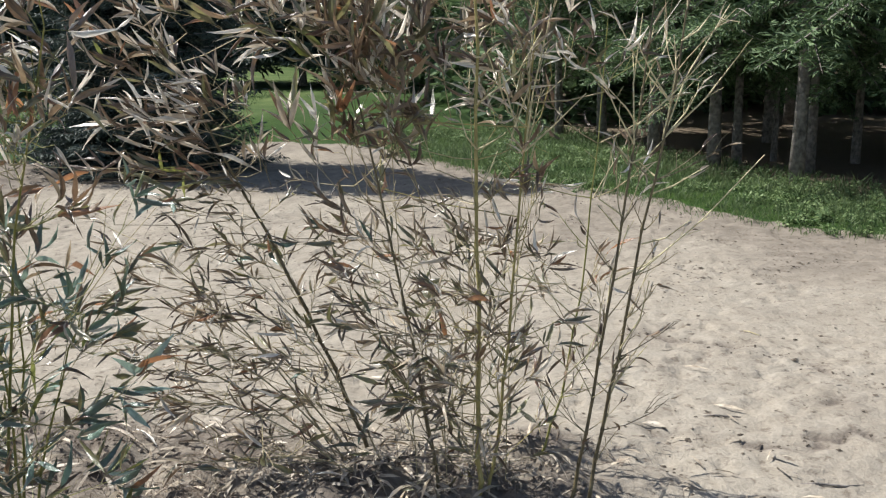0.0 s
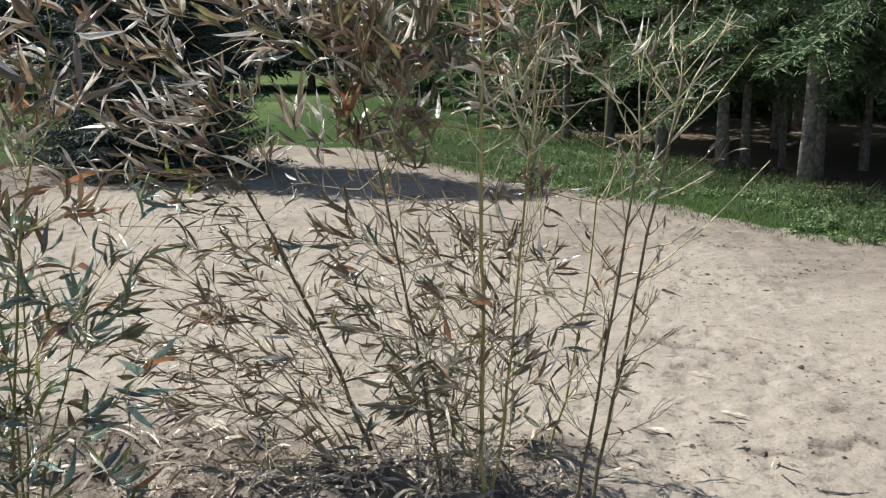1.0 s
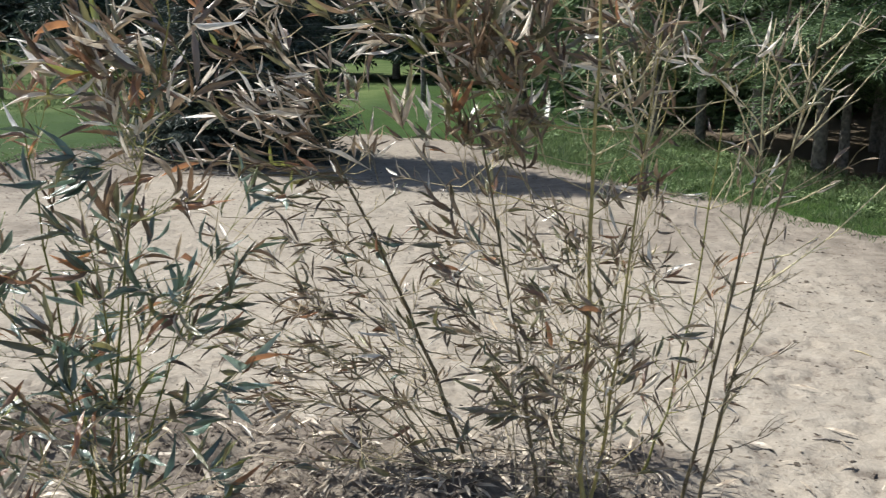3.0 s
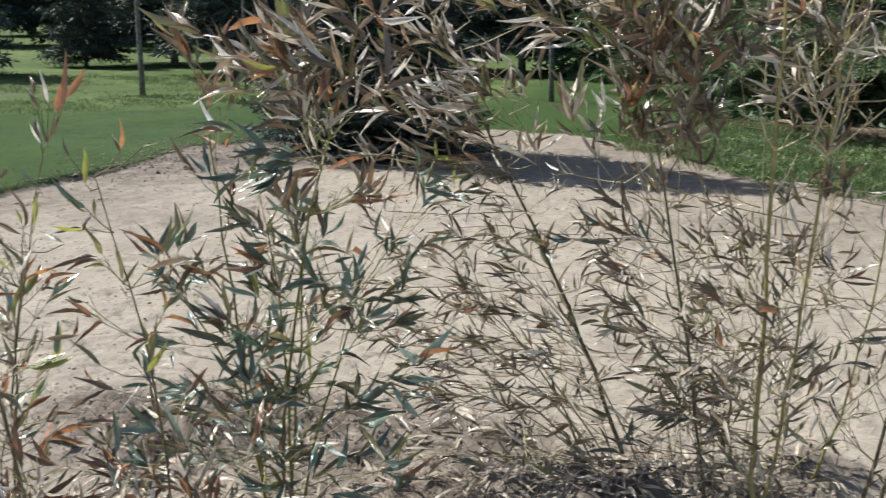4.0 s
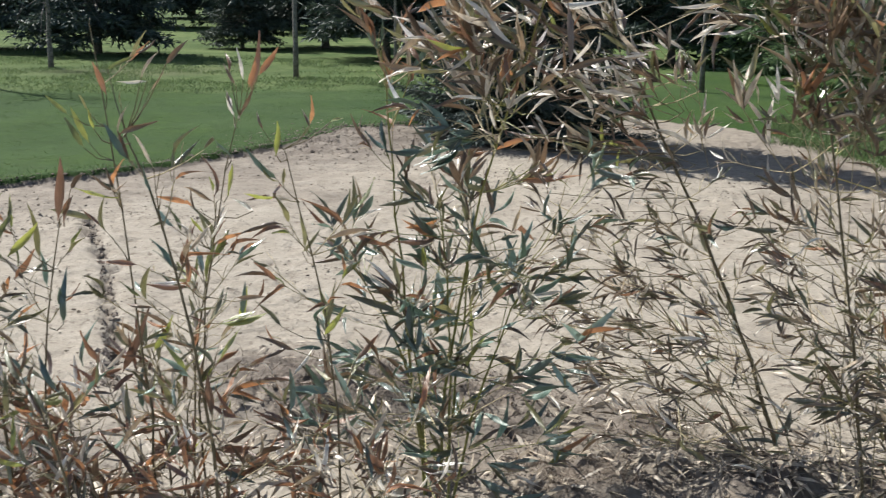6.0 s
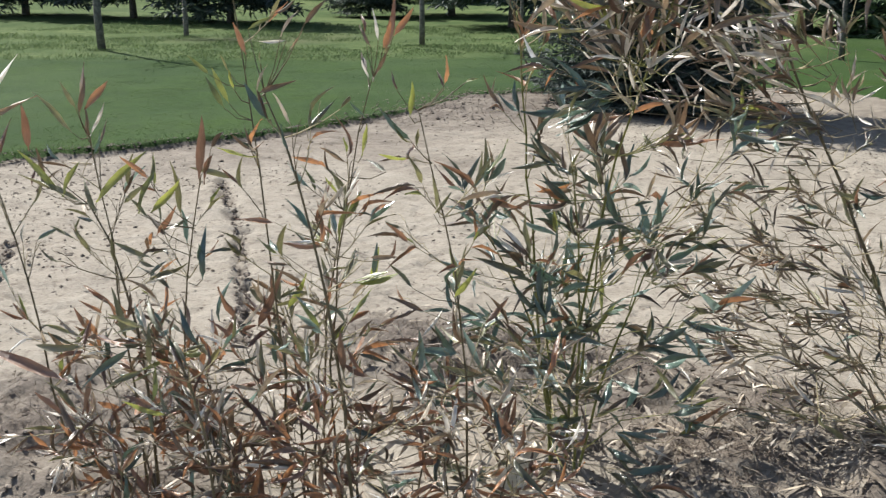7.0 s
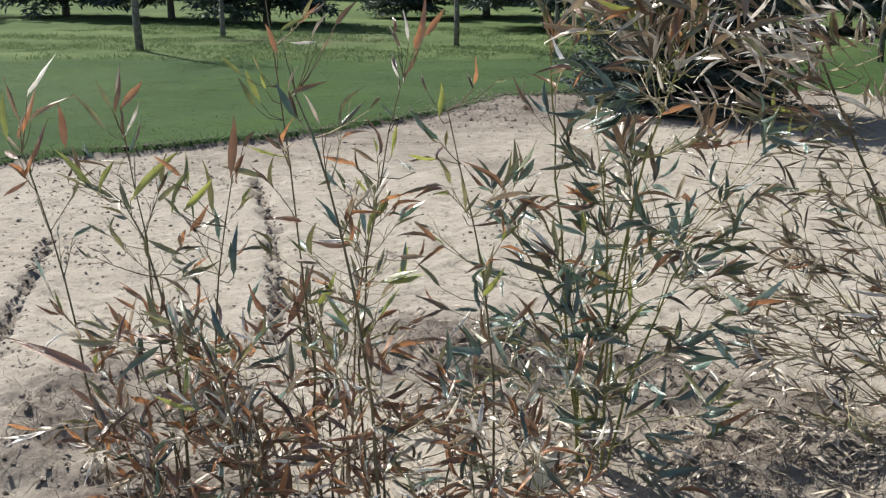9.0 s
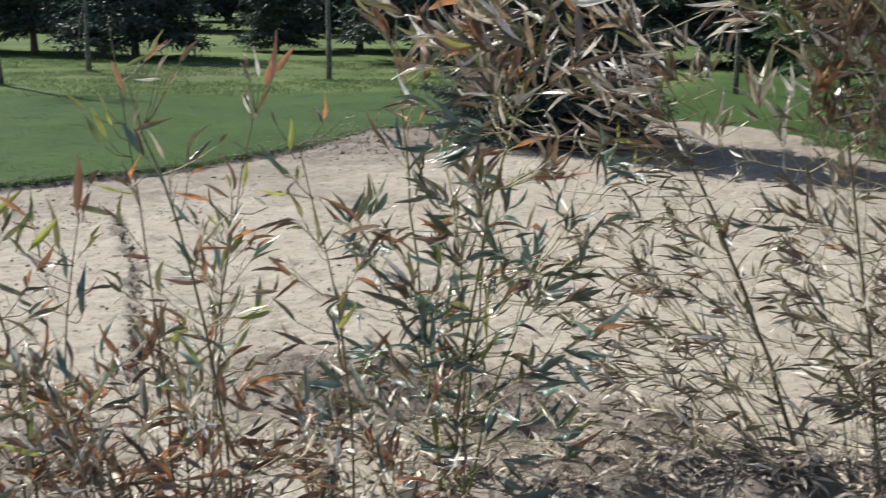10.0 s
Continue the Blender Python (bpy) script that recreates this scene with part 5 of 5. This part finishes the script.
BLADES_B = [
    ((-2.31, 1.97, 1.10), (-2.29, 1.96, 1.24), "dry"),
    ((-2.28, 1.96, 1.12), (-2.15, 1.94, 1.20), "rust"),
    ((-2.36, 1.99, 1.05), (-2.46, 1.98, 1.16), "olive"),
    ((-2.28, 1.97, 1.05), (-2.16, 1.95, 1.15), "pale"),
    ((-2.31, 1.96, 1.12), (-2.33, 1.93, 1.19), "olive"),
    ((-2.31, 1.99, 1.04), (-2.31, 1.99, 1.12), "dry"),
    ((-2.34, 2.04, 0.96), (-2.45, 2.06, 0.96), "pale"),
    ((-2.33, 2.03, 0.99), (-2.32, 2.05, 1.05), "green"),
]
shoot("slim bamboo shoot with dark and rust upright leaves", STEM_B, 0.008, 172, 8, BLADES_B)
STEM_C = ((-2.19, 2.00, 0.42), (-2.23, 2.00, 0.74), (-2.34, 2.00, 0.86))
BLADES_C = [
    ((-2.39, 1.97, 0.88), (-2.51, 1.96, 1.01), "lime"),
    ((-2.38, 1.96, 0.89), (-2.32, 1.94, 0.99), "lime"),
    ((-2.30, 1.99, 0.87), (-2.13, 1.98, 1.03), "lime"),
    ((-2.32, 1.97, 0.87), (-2.54, 1.95, 0.93), "olive"),
    ((-2.49, 1.96, 1.00), (-2.46, 1.93, 1.14), "rust"),
    ((-2.30, 1.99, 0.84), (-2.36, 1.99, 0.93), "olive"),
    ((-2.58, 2.04, 0.88), (-2.60, 2.06, 0.95), "rust"),
    ((-2.42, 2.03, 0.75), (-2.45, 2.05, 0.82), "olive"),
    ((-2.15, 2.03, 0.70), (-2.29, 2.04, 0.73), "olive"),
]
shoot("slim bamboo shoot tipped with large yellow-green leaves", STEM_C, 0.011, 173, 10, BLADES_C)
STEM_D = ((-2.05, 2.00, 0.37), (-2.04, 2.00, 0.71), (-1.95, 2.00, 0.98))
BLADES_D = [
    ((-2.14, 1.97, 0.86), (-2.09, 1.96, 0.99), "lime"),
    ((-2.09, 1.96, 0.87), (-1.94, 1.94, 0.98), "lime"),
    ((-2.02, 1.99, 0.86), (-2.02, 1.98, 1.02), "olive"),
    ((-1.94, 1.97, 0.97), (-1.89, 1.95, 1.14), "rust"),
    ((-1.89, 1.96, 1.05), (-1.81, 1.93, 1.12), "dry"),
    ((-1.91, 1.99, 1.03), (-1.96, 1.99, 0.94), "rust"),
    ((-2.17, 2.04, 0.83), (-2.25, 2.06, 0.88), "olive"),
    ((-2.14, 2.03, 0.79), (-2.08, 2.05, 0.88), "rust"),
    ((-2.04, 2.03, 0.78), (-2.06, 2.04, 0.88), "green"),
    ((-1.95, 1.97, 0.71), (-1.92, 1.96, 0.85), "green"),
]
shoot("slim bamboo shoot with rust and yellow-green leaves", STEM_D, 0.008, 174, 13, BLADES_D)
STEM_E = ((-1.53, 1.95, 0.56), (-1.62, 1.95, 0.87), (-1.72, 1.95, 1.19))
BLADES_E = [
    ((-1.72, 1.92, 1.20), (-1.69, 1.91, 1.26), "pale"),
    ((-1.70, 1.91, 1.26), (-1.69, 1.89, 1.29), "olive"),
    ((-1.73, 1.94, 1.19), (-1.64, 1.93, 1.23), "dry"),
    ((-1.65, 1.92, 1.32), (-1.60, 1.90, 1.38), "pale"),
    ((-1.58, 1.91, 1.35), (-1.51, 1.88, 1.40), "dry"),
    ((-1.65, 1.94, 1.31), (-1.72, 1.94, 1.30), "pale"),
    ((-1.68, 1.99, 1.28), (-1.64, 2.01, 1.32), "dry"),
    ((-1.78, 1.98, 1.33), (-1.72, 2.00, 1.36), "lime"),
    ((-1.77, 1.98, 1.18), (-1.79, 1.99, 1.15), "pale"),
]
shoot("slim dark bamboo shoot with bleached tip leaves", STEM_E, 0.011, 175, 19, BLADES_E)
STEM_H = ((-1.81, 2.10, 0.42), (-1.85, 2.10, 1.03), (-1.91, 2.10, 1.44))
BLADES_H = [
    ((-1.93, 2.07, 1.13), (-1.98, 2.06, 1.21), "lime"),
    ((-1.96, 2.06, 1.21), (-2.01, 2.04, 1.26), "lime"),
    ((-1.93, 2.09, 1.14), (-1.97, 2.08, 1.23), "lime"),
    ((-1.91, 2.07, 1.22), (-1.91, 2.05, 1.27), "olive"),
    ((-1.89, 2.06, 1.18), (-1.88, 2.03, 1.23), "lime"),
    ((-1.87, 2.09, 1.26), (-1.90, 2.09, 1.34), "rust"),
]
shoot("slim bamboo shoot with hanging yellow-green leaves", STEM_H, 0.008, 176, 8, BLADES_H)
STEM_F = ((-1.89, 2.45, 0.36), (-1.85, 2.45, 0.86), (-1.72, 2.45, 1.18))
BLADES_F = [
    ((-1.70, 2.42, 1.18), (-1.62, 2.41, 1.26), "dry"),
    ((-1.71, 2.41, 1.18), (-1.73, 2.39, 1.24), "pale"),
    ((-1.72, 2.44, 1.26), (-1.76, 2.43, 1.32), "dry"),
    ((-1.67, 2.42, 1.26), (-1.63, 2.40, 1.34), "rust"),
    ((-1.68, 2.41, 1.28), (-1.68, 2.38, 1.36), "pale"),
    ((-1.65, 2.44, 1.29), (-1.58, 2.44, 1.37), "rust"),
    ((-1.76, 2.49, 1.18), (-1.82, 2.51, 1.27), "dry"),
    ((-1.70, 2.48, 1.24), (-1.67, 2.50, 1.41), "rust"),
    ((-1.76, 2.48, 1.29), (-1.78, 2.49, 1.37), "rust"),
]
shoot("slim bamboo shoot with upright straw leaves", STEM_F, 0.008, 177, 14, BLADES_F)
STEM_G = ((-1.74, 2.25, 0.40), (-1.76, 2.25, 0.69), (-1.67, 2.25, 0.99))
BLADES_G = [
    ((-1.70, 2.22, 0.78), (-1.68, 2.21, 0.89), "lime"),
    ((-1.71, 2.21, 0.79), (-1.76, 2.19, 0.85), "rust"),
    ((-1.61, 2.24, 0.69), (-1.60, 2.23, 0.78), "green"),
    ((-1.55, 2.22, 0.75), (-1.52, 2.20, 0.80), "rust"),
    ((-1.62, 2.21, 1.01), (-1.56, 2.18, 1.10), "lime"),
    ((-1.70, 2.24, 0.90), (-1.73, 2.24, 0.96), "olive"),
    ((-1.93, 2.29, 0.70), (-2.01, 2.31, 0.75), "green"),
    ((-1.78, 2.28, 0.76), (-1.84, 2.30, 0.79), "olive"),
    ((-1.59, 2.28, 0.96), (-1.66, 2.29, 0.99), "olive"),
    ((-1.68, 2.22, 0.89), (-1.64, 2.21, 0.97), "pale"),
]
shoot("bamboo shoot with broad olive and green leaves", STEM_G, 0.008, 178, 19, BLADES_G)
STEM_I = ((-1.83, 2.20, 0.34), (-1.84, 2.20, 0.48), (-1.87, 2.20, 0.59))
BLADES_I = [
    ((-1.88, 2.17, 0.63), (-1.88, 2.16, 0.70), "rust"),
    ((-1.83, 2.16, 0.59), (-1.74, 2.14, 0.73), "lime"),
    ((-2.08, 2.19, 0.51), (-2.07, 2.18, 0.64), "green"),
    ((-1.88, 2.17, 0.42), (-1.87, 2.15, 0.55), "green"),
    ((-1.93, 2.16, 0.52), (-1.82, 2.13, 0.71), "rust"),
    ((-1.98, 2.19, 0.63), (-1.87, 2.19, 0.55), "olive"),
    ((-1.87, 2.24, 0.53), (-1.89, 2.26, 0.62), "olive"),
    ((-1.65, 2.23, 0.41), (-1.67, 2.25, 0.45), "lime"),
]
shoot("low bamboo shoot with rust and blue-green leaves", STEM_I, 0.008, 179, 16, BLADES_I)
STEM_J = ((-1.38, 2.30, 0.45), (-1.40, 2.30, 0.80), (-1.51, 2.30, 1.12))
BLADES_J = [
    ((-1.55, 2.27, 1.17), (-1.56, 2.26, 1.22), "rust"),
    ((-1.51, 2.26, 1.11), (-1.48, 2.24, 1.21), "lime"),
    ((-1.43, 2.29, 1.18), (-1.46, 2.28, 1.23), "rust"),
    ((-1.42, 2.27, 1.19), (-1.40, 2.25, 1.26), "rust"),
    ((-1.36, 2.26, 1.20), (-1.32, 2.23, 1.22), "lime"),
    ((-1.45, 2.29, 0.87), (-1.47, 2.29, 0.97), "olive"),
    ((-1.41, 2.34, 0.65), (-1.45, 2.36, 0.76), "lime"),
    ((-1.42, 2.33, 0.65), (-1.40, 2.35, 0.79), "olive"),
    ((-1.48, 2.33, 0.85), (-1.42, 2.34, 0.90), "olive"),
    ((-1.51, 2.27, 0.66), (-1.59, 2.26, 0.73), "olive"),
]
shoot("bamboo shoot with rust tips and olive leaves", STEM_J, 0.008, 180, 19, BLADES_J)
STEM_K = ((-1.79, 1.75, 0.44), (-1.85, 1.75, 0.56), (-1.93, 1.75, 0.63))
BLADES_K = [
    ((-2.18, 1.72, 0.49), (-2.49, 1.71, 0.54), "rust"),
    ((-2.00, 1.71, 0.61), (-2.13, 1.69, 0.66), "rust"),
    ((-2.00, 1.74, 0.62), (-2.02, 1.73, 0.75), "olive"),
    ((-1.97, 1.72, 0.61), (-2.11, 1.70, 0.50), "green"),
    ((-1.92, 1.71, 0.57), (-2.03, 1.68, 0.51), "olive"),
    ((-1.92, 1.74, 0.62), (-1.97, 1.74, 0.70), "olive"),
    ((-1.93, 1.79, 0.62), (-2.01, 1.81, 0.73), "olive"),
    ((-1.95, 1.78, 0.57), (-1.92, 1.80, 0.53), "rust"),
    ((-2.18, 1.78, 0.56), (-2.41, 1.79, 0.50), "olive"),
    ((-1.77, 1.72, 0.65), (-1.83, 1.71, 0.73), "green"),
]
shoot("leaning bamboo shoot with one long rust leaf", STEM_K, 0.008, 181, 13, BLADES_K)

# the rust-brown low bush
g = random.Random(77)
for k in range(13):
    bx, by = -2.25 + 0.085 * k + g.uniform(-0.05, 0.05), 1.95 + 0.025 * k + g.uniform(-0.15, 0.15)
    tz = g.uniform(0.3, 0.5)
    tx, ty = bx + g.uniform(-0.25, 0.12), by + g.uniform(-0.15, 0.1)
    c = Cane("low bamboo shoot with rust-brown dead leaves", (bx, by), (0.6 * bx + 0.4 * tx, by, 0.6 * tz), (tx, ty, tz), 0.007, CULM_DARK, 190 + k)
    c.bush(0.15, 1.0, 14, (0.08, 0.22), RUSTY, (2, 6), (0, 0, 0.5), 1.0, (0.07, 0.13))
for k in range(8):
    bx, by = -2.05 + 0.1 * k + g.uniform(-0.04, 0.04), 1.72 + 0.05 * k + g.uniform(-0.08, 0.08)
    tz = g.uniform(0.2, 0.34)
    tx, ty = bx + g.uniform(-0.2, 0.15), by + g.uniform(-0.12, 0.08)
    c = Cane("low bamboo shoot with rust-brown dead leaves", (bx, by), (0.6 * bx + 0.4 * tx, by, 0.6 * tz), (tx, ty, tz), 0.006, CULM_DARK, 230 + k)
    c.bush(0.15, 1.0, 13, (0.06, 0.18), RUSTY, (3, 6), (0, 0, 0.6), 1.0, (0.06, 0.12))


# ---- loose things on the ground ----
def clod_field(name, label, spots, mat, size, seed, flat=0.7):
    g = np.random.RandomState(seed)
    x, y, scale = spots
    z = terrain(x, y)[0]
    corner = np.array([[1, 0, 0], [0, 1, 0], [-1, 0, 0], [0, -1, 0], [0.1, 0.1, 0.8], [0, 0, -0.8]])
    faces = np.array([[0, 1, 4], [1, 2, 4], [2, 3, 4], [3, 0, 4], [1, 0, 5], [2, 1, 5], [3, 2, 5], [0, 3, 5]])
    n = len(x)
    r = size * scale * np.exp(g.normal(-0.5, 0.42, n))
    verts = corner[None] * r[:, None, None] * (1 + g.uniform(-0.35, 0.35, (n, 6, 3)))
    verts[:, :, 2] *= flat
    a = g.uniform(0, 6.28, n)
    vx = verts[:, :, 0] * np.cos(a)[:, None] - verts[:, :, 1] * np.sin(a)[:, None]
    vy = verts[:, :, 0] * np.sin(a)[:, None] + verts[:, :, 1] * np.cos(a)[:, None]
    verts = np.stack((vx + x[:, None], vy + y[:, None], verts[:, :, 2] + (z + r * 0.2)[:, None]), 2).reshape(-1, 3)
    f = (np.arange(n)[:, None, None] * 6 + faces[None]).reshape(-1, 3)
    tagged(new(name, mesh_of(name, verts.tolist(), f.tolist(), mat)), label, "soil", kind="stuff")


g = np.random.RandomState(40)
cx, cy, fx, fy = [], [], [], []
for hx, hy, r, h in HEAPS:
    n = int(380 * r)
    cx.append(hx + g.normal(0, r * 0.75, n))
    cy.append(hy + g.normal(0, r * 0.75, n))
for line in FURROWS:
    for (ax, ay), (bx, by) in zip(line, line[1:]):
        n = int(260 * math.hypot(bx - ax, by - ay))
        k = g.uniform(0, 1, n)
        fx.append(ax + (bx - ax) * k + g.normal(0, 0.018, n))
        fy.append(ay + (by - ay) * k + g.normal(0, 0.018, n))
cx += [g.normal(-4.8, 0.45, 1400), g.normal(-5.6, 0.5, 600), g.normal(-4.5, 0.4, 200)]
cy += [g.normal(9.7, 0.6, 1400), g.normal(5.3, 0.5, 600), g.normal(3.8, 0.4, 200)]
cx, cy, fx, fy = (np.concatenate(a) for a in (cx, cy, fx, fy))
clod_field("soil_clods", "grey-brown clods of freshly dug soil", (cx, cy, np.ones(len(cx))), DRY_SOIL, 0.012, 41, 0.75)
clod_field("furrow_clods", "dark clods lying along the furrows", (fx, fy, np.ones(len(fx))), SOIL, 0.012, 50, 0.75)
x, y = scatter(42, 30000, (-6, 4.5, 2.4, 11), lambda x, y, u: (signed(x, y, SAND) > 0.05) & (u < 0.08 + np.clip(1.6 * value_noise(x * 2.2, y * 2.2, 73) * (0.5 + value_noise(x * 9, y * 9, 74)), 0, 1)))
for line in CRACKS:
    for (ax, ay), (bx, by) in zip(line, line[1:]):
        n = int(80 * math.hypot(bx - ax, by - ay))
        k, side = g.uniform(0, 1, n), g.normal(0, 0.04, (2, n))
        x, y = np.append(x, ax + (bx - ax) * k + side[0]), np.append(y, ay + (by - ay) * k + side[1])
clod_field("sand_crumbs", "small crumbs of dry sand and soil", (x, y, np.ones(len(x))), SAND_CRUMB, 0.0095, 43, 0.5)
edge = lambda x, y, u: (np.abs(signed(x, y, SAND) + 0.02) < 0.13 * u) & (x < -4)
x, y = scatter(44, 60000, (-9, -4, 3, 11.5), edge)
clod_field("turf_edge_clods", "dark soil crumbs along the cut edge of the lawn", (x, y, np.ones(len(x))), SOIL, 0.013, 45)


def litter(name, label, spots, mat, size, seed, rise=0.25, slim=0.055):
    """Fallen blades lying about, in one mesh."""
    g = random.Random(seed)
    verts, faces = [], []
    for x, y in zip(*spots):
        z = height(x, y) if len(spots[0]) < 50 else 0
        a, tilt, l = g.uniform(0, 6.28), g.gauss(0, rise), g.uniform(*size)
        d = Vector((math.cos(a), math.sin(a), tilt)).normalized()
        w = Vector((-math.sin(a), math.cos(a), g.gauss(0, 0.6))).normalized() * l * slim
        c = Vector((x, y, 0))
        b = len(verts)
        bend = Vector((0, 0, l * g.uniform(0.0, 0.12)))
        verts += [c - d * l * 0.5, c - d * l * 0.15 + w + bend, c - d * l * 0.15 - w + bend, c + d * l * 0.2 + w * 0.8 + bend, c + d * l * 0.2 - w * 0.8 + bend, c + d * l * 0.5]
        faces += [(b, b + 2, b + 1), (b + 1, b + 2, b + 4, b + 3), (b + 3, b + 4, b + 5)]
    v = np.array([tuple(q) for q in verts])
    centre = np.repeat(terrain(np.array(spots[0]), np.array(spots[1]))[0], 6)
    v[:, 2] += centre + 0.012
    tagged(new(name, mesh_of(name, v.tolist(), faces, mat)), label, "leaf litter", kind="stuff")


gx = np.concatenate((g.normal(-0.1, 0.35, 420), g.normal(-1.2, 0.5, 420), g.uniform(-2.6, 1.2, 130)))
gy = np.concatenate((g.normal(3.15, 0.22, 420), g.normal(2.75, 0.35, 420), g.uniform(2.3, 4.6, 130)))
litter("leaf_litter", "dry straw-coloured bamboo leaves fallen on the sand", (gx, gy), LITTER_LEAF, (0.06, 0.13), 46)
gx, gy = np.concatenate((g.normal(-0.83, 0.16, 1100), g.normal(-2.85, 0.3, 900), g.normal(-1.8, 0.4, 1300), g.normal(0.15, 0.25, 300), g.normal(-1.0, 0.3, 700))), np.concatenate((g.normal(2.86, 0.13, 1100), g.normal(2.15, 0.3, 900), g.normal(3.35, 0.2, 1300), g.normal(3.2, 0.15, 300), g.normal(3.3, 0.25, 700)))
litter("root_fibres", "matted grey root fibres torn out with the soil", (gx, gy), ROOT, (0.04, 0.10), 47, 0.8, 0.014)

tx, ty = scatter(48, 9000, (-5, 4, 2.6, 8.5), lambda x, y, u: (signed(x, y, SAND) > 0.1) & (u < 0.05 + np.clip(1.2 * value_noise(x * 2.2, y * 2.2, 73) * (0.4 + value_noise(x * 7, y * 7, 75)), 0, 1)))
litter("twig_litter", "tiny dark twigs and crumbs strewn over the sand", (tx, ty), BARK, (0.012, 0.05), 49, 0.1, 0.06)


def fallen(name, label, x, y, turn, long, mat, thick=0.006):
    z = height(x, y) + thick
    me = mesh_of(name, *tube([(-long / 2, 0, 0), (-long * 0.15, 0.02 * long, thick * 0.8), (long * 0.2, -0.03 * long, thick * 0.4), (long / 2, 0.04 * long, 0)], [thick * 0.6, thick, thick * 0.9, thick * 0.4], 6), mat, True)
    ob = tagged(new(name, me), label, "stick")
    ob.matrix_basis = pose(x, y, z, 0, 0, turn)


fallen("dry_stick", "pale dry stick lying on the sand", 1.47, 4.76, 120, 0.10, TWIG, 0.004)
fallen("dry_stick", "pale dry stick lying on the sand", 1.98, 4.35, 60, 0.11, TWIG, 0.004)
fallen("dry_stick", "dark thin stick lying on the sand", 1.25, 3.15, -5, 0.23, BARK, 0.005)
fallen("dry_stick", "dark thin stick lying on the sand", 1.05, 3.72, 170, 0.14, BARK, 0.004)


def fallen_leaf(x, y, turn, long, roll):
    ob = tagged(new("fallen_leaf", LEAVES["pale"][2]), "bleached bamboo leaf lying on dug soil", "leaf", "fallen leaves")
    ob.matrix_basis = pose(x, y, height(x, y) + 0.03, roll, 6, turn) @ Matrix.Diagonal((long, long, long, 1))


for row in ((-1.2, 3.45, -25, 0.17, 10), (-1.1, 3.48, -40, 0.15, -20), (-2.55, 2.0, -28, 0.16, 15), (-2.5, 1.93, 5, 0.12, 0), (-0.4, 2.98, 20, 0.1, 10)):
    fallen_leaf(*row)


def dried_sheath():
    """A crumpled pale husk at the foot of the green plant."""
    g = random.Random(9)
    verts, faces = [], []
    for i in range(9):
        s = i / 8
        w = 0.045 * math.sin(math.pi * (0.12 + 0.8 * s)) + 0.004
        for k in range(6):
            u = k / 5 - 0.5
            verts.append((0.26 * s, 2 * w * u + 0.006 * math.sin(9 * s), 0.018 * math.cos(k * 2.2 + 3 * s) + 0.05 * math.sin(2.4 * s) + g.uniform(-0.003, 0.003)))
            if i and k:
                a = i * 6 + k
                faces.append((a - 7, a - 6, a, a - 1))
    ob = tagged(new("dried_sheath", mesh_of("dried_sheath", verts, faces, HUSK, True)), "crumpled pale dried bamboo sheath hanging at the stem foot", "bamboo sheath")
    ob.matrix_basis = pose(-1.235, 2.22, 0.05, -60, -66, 20)


dried_sheath()
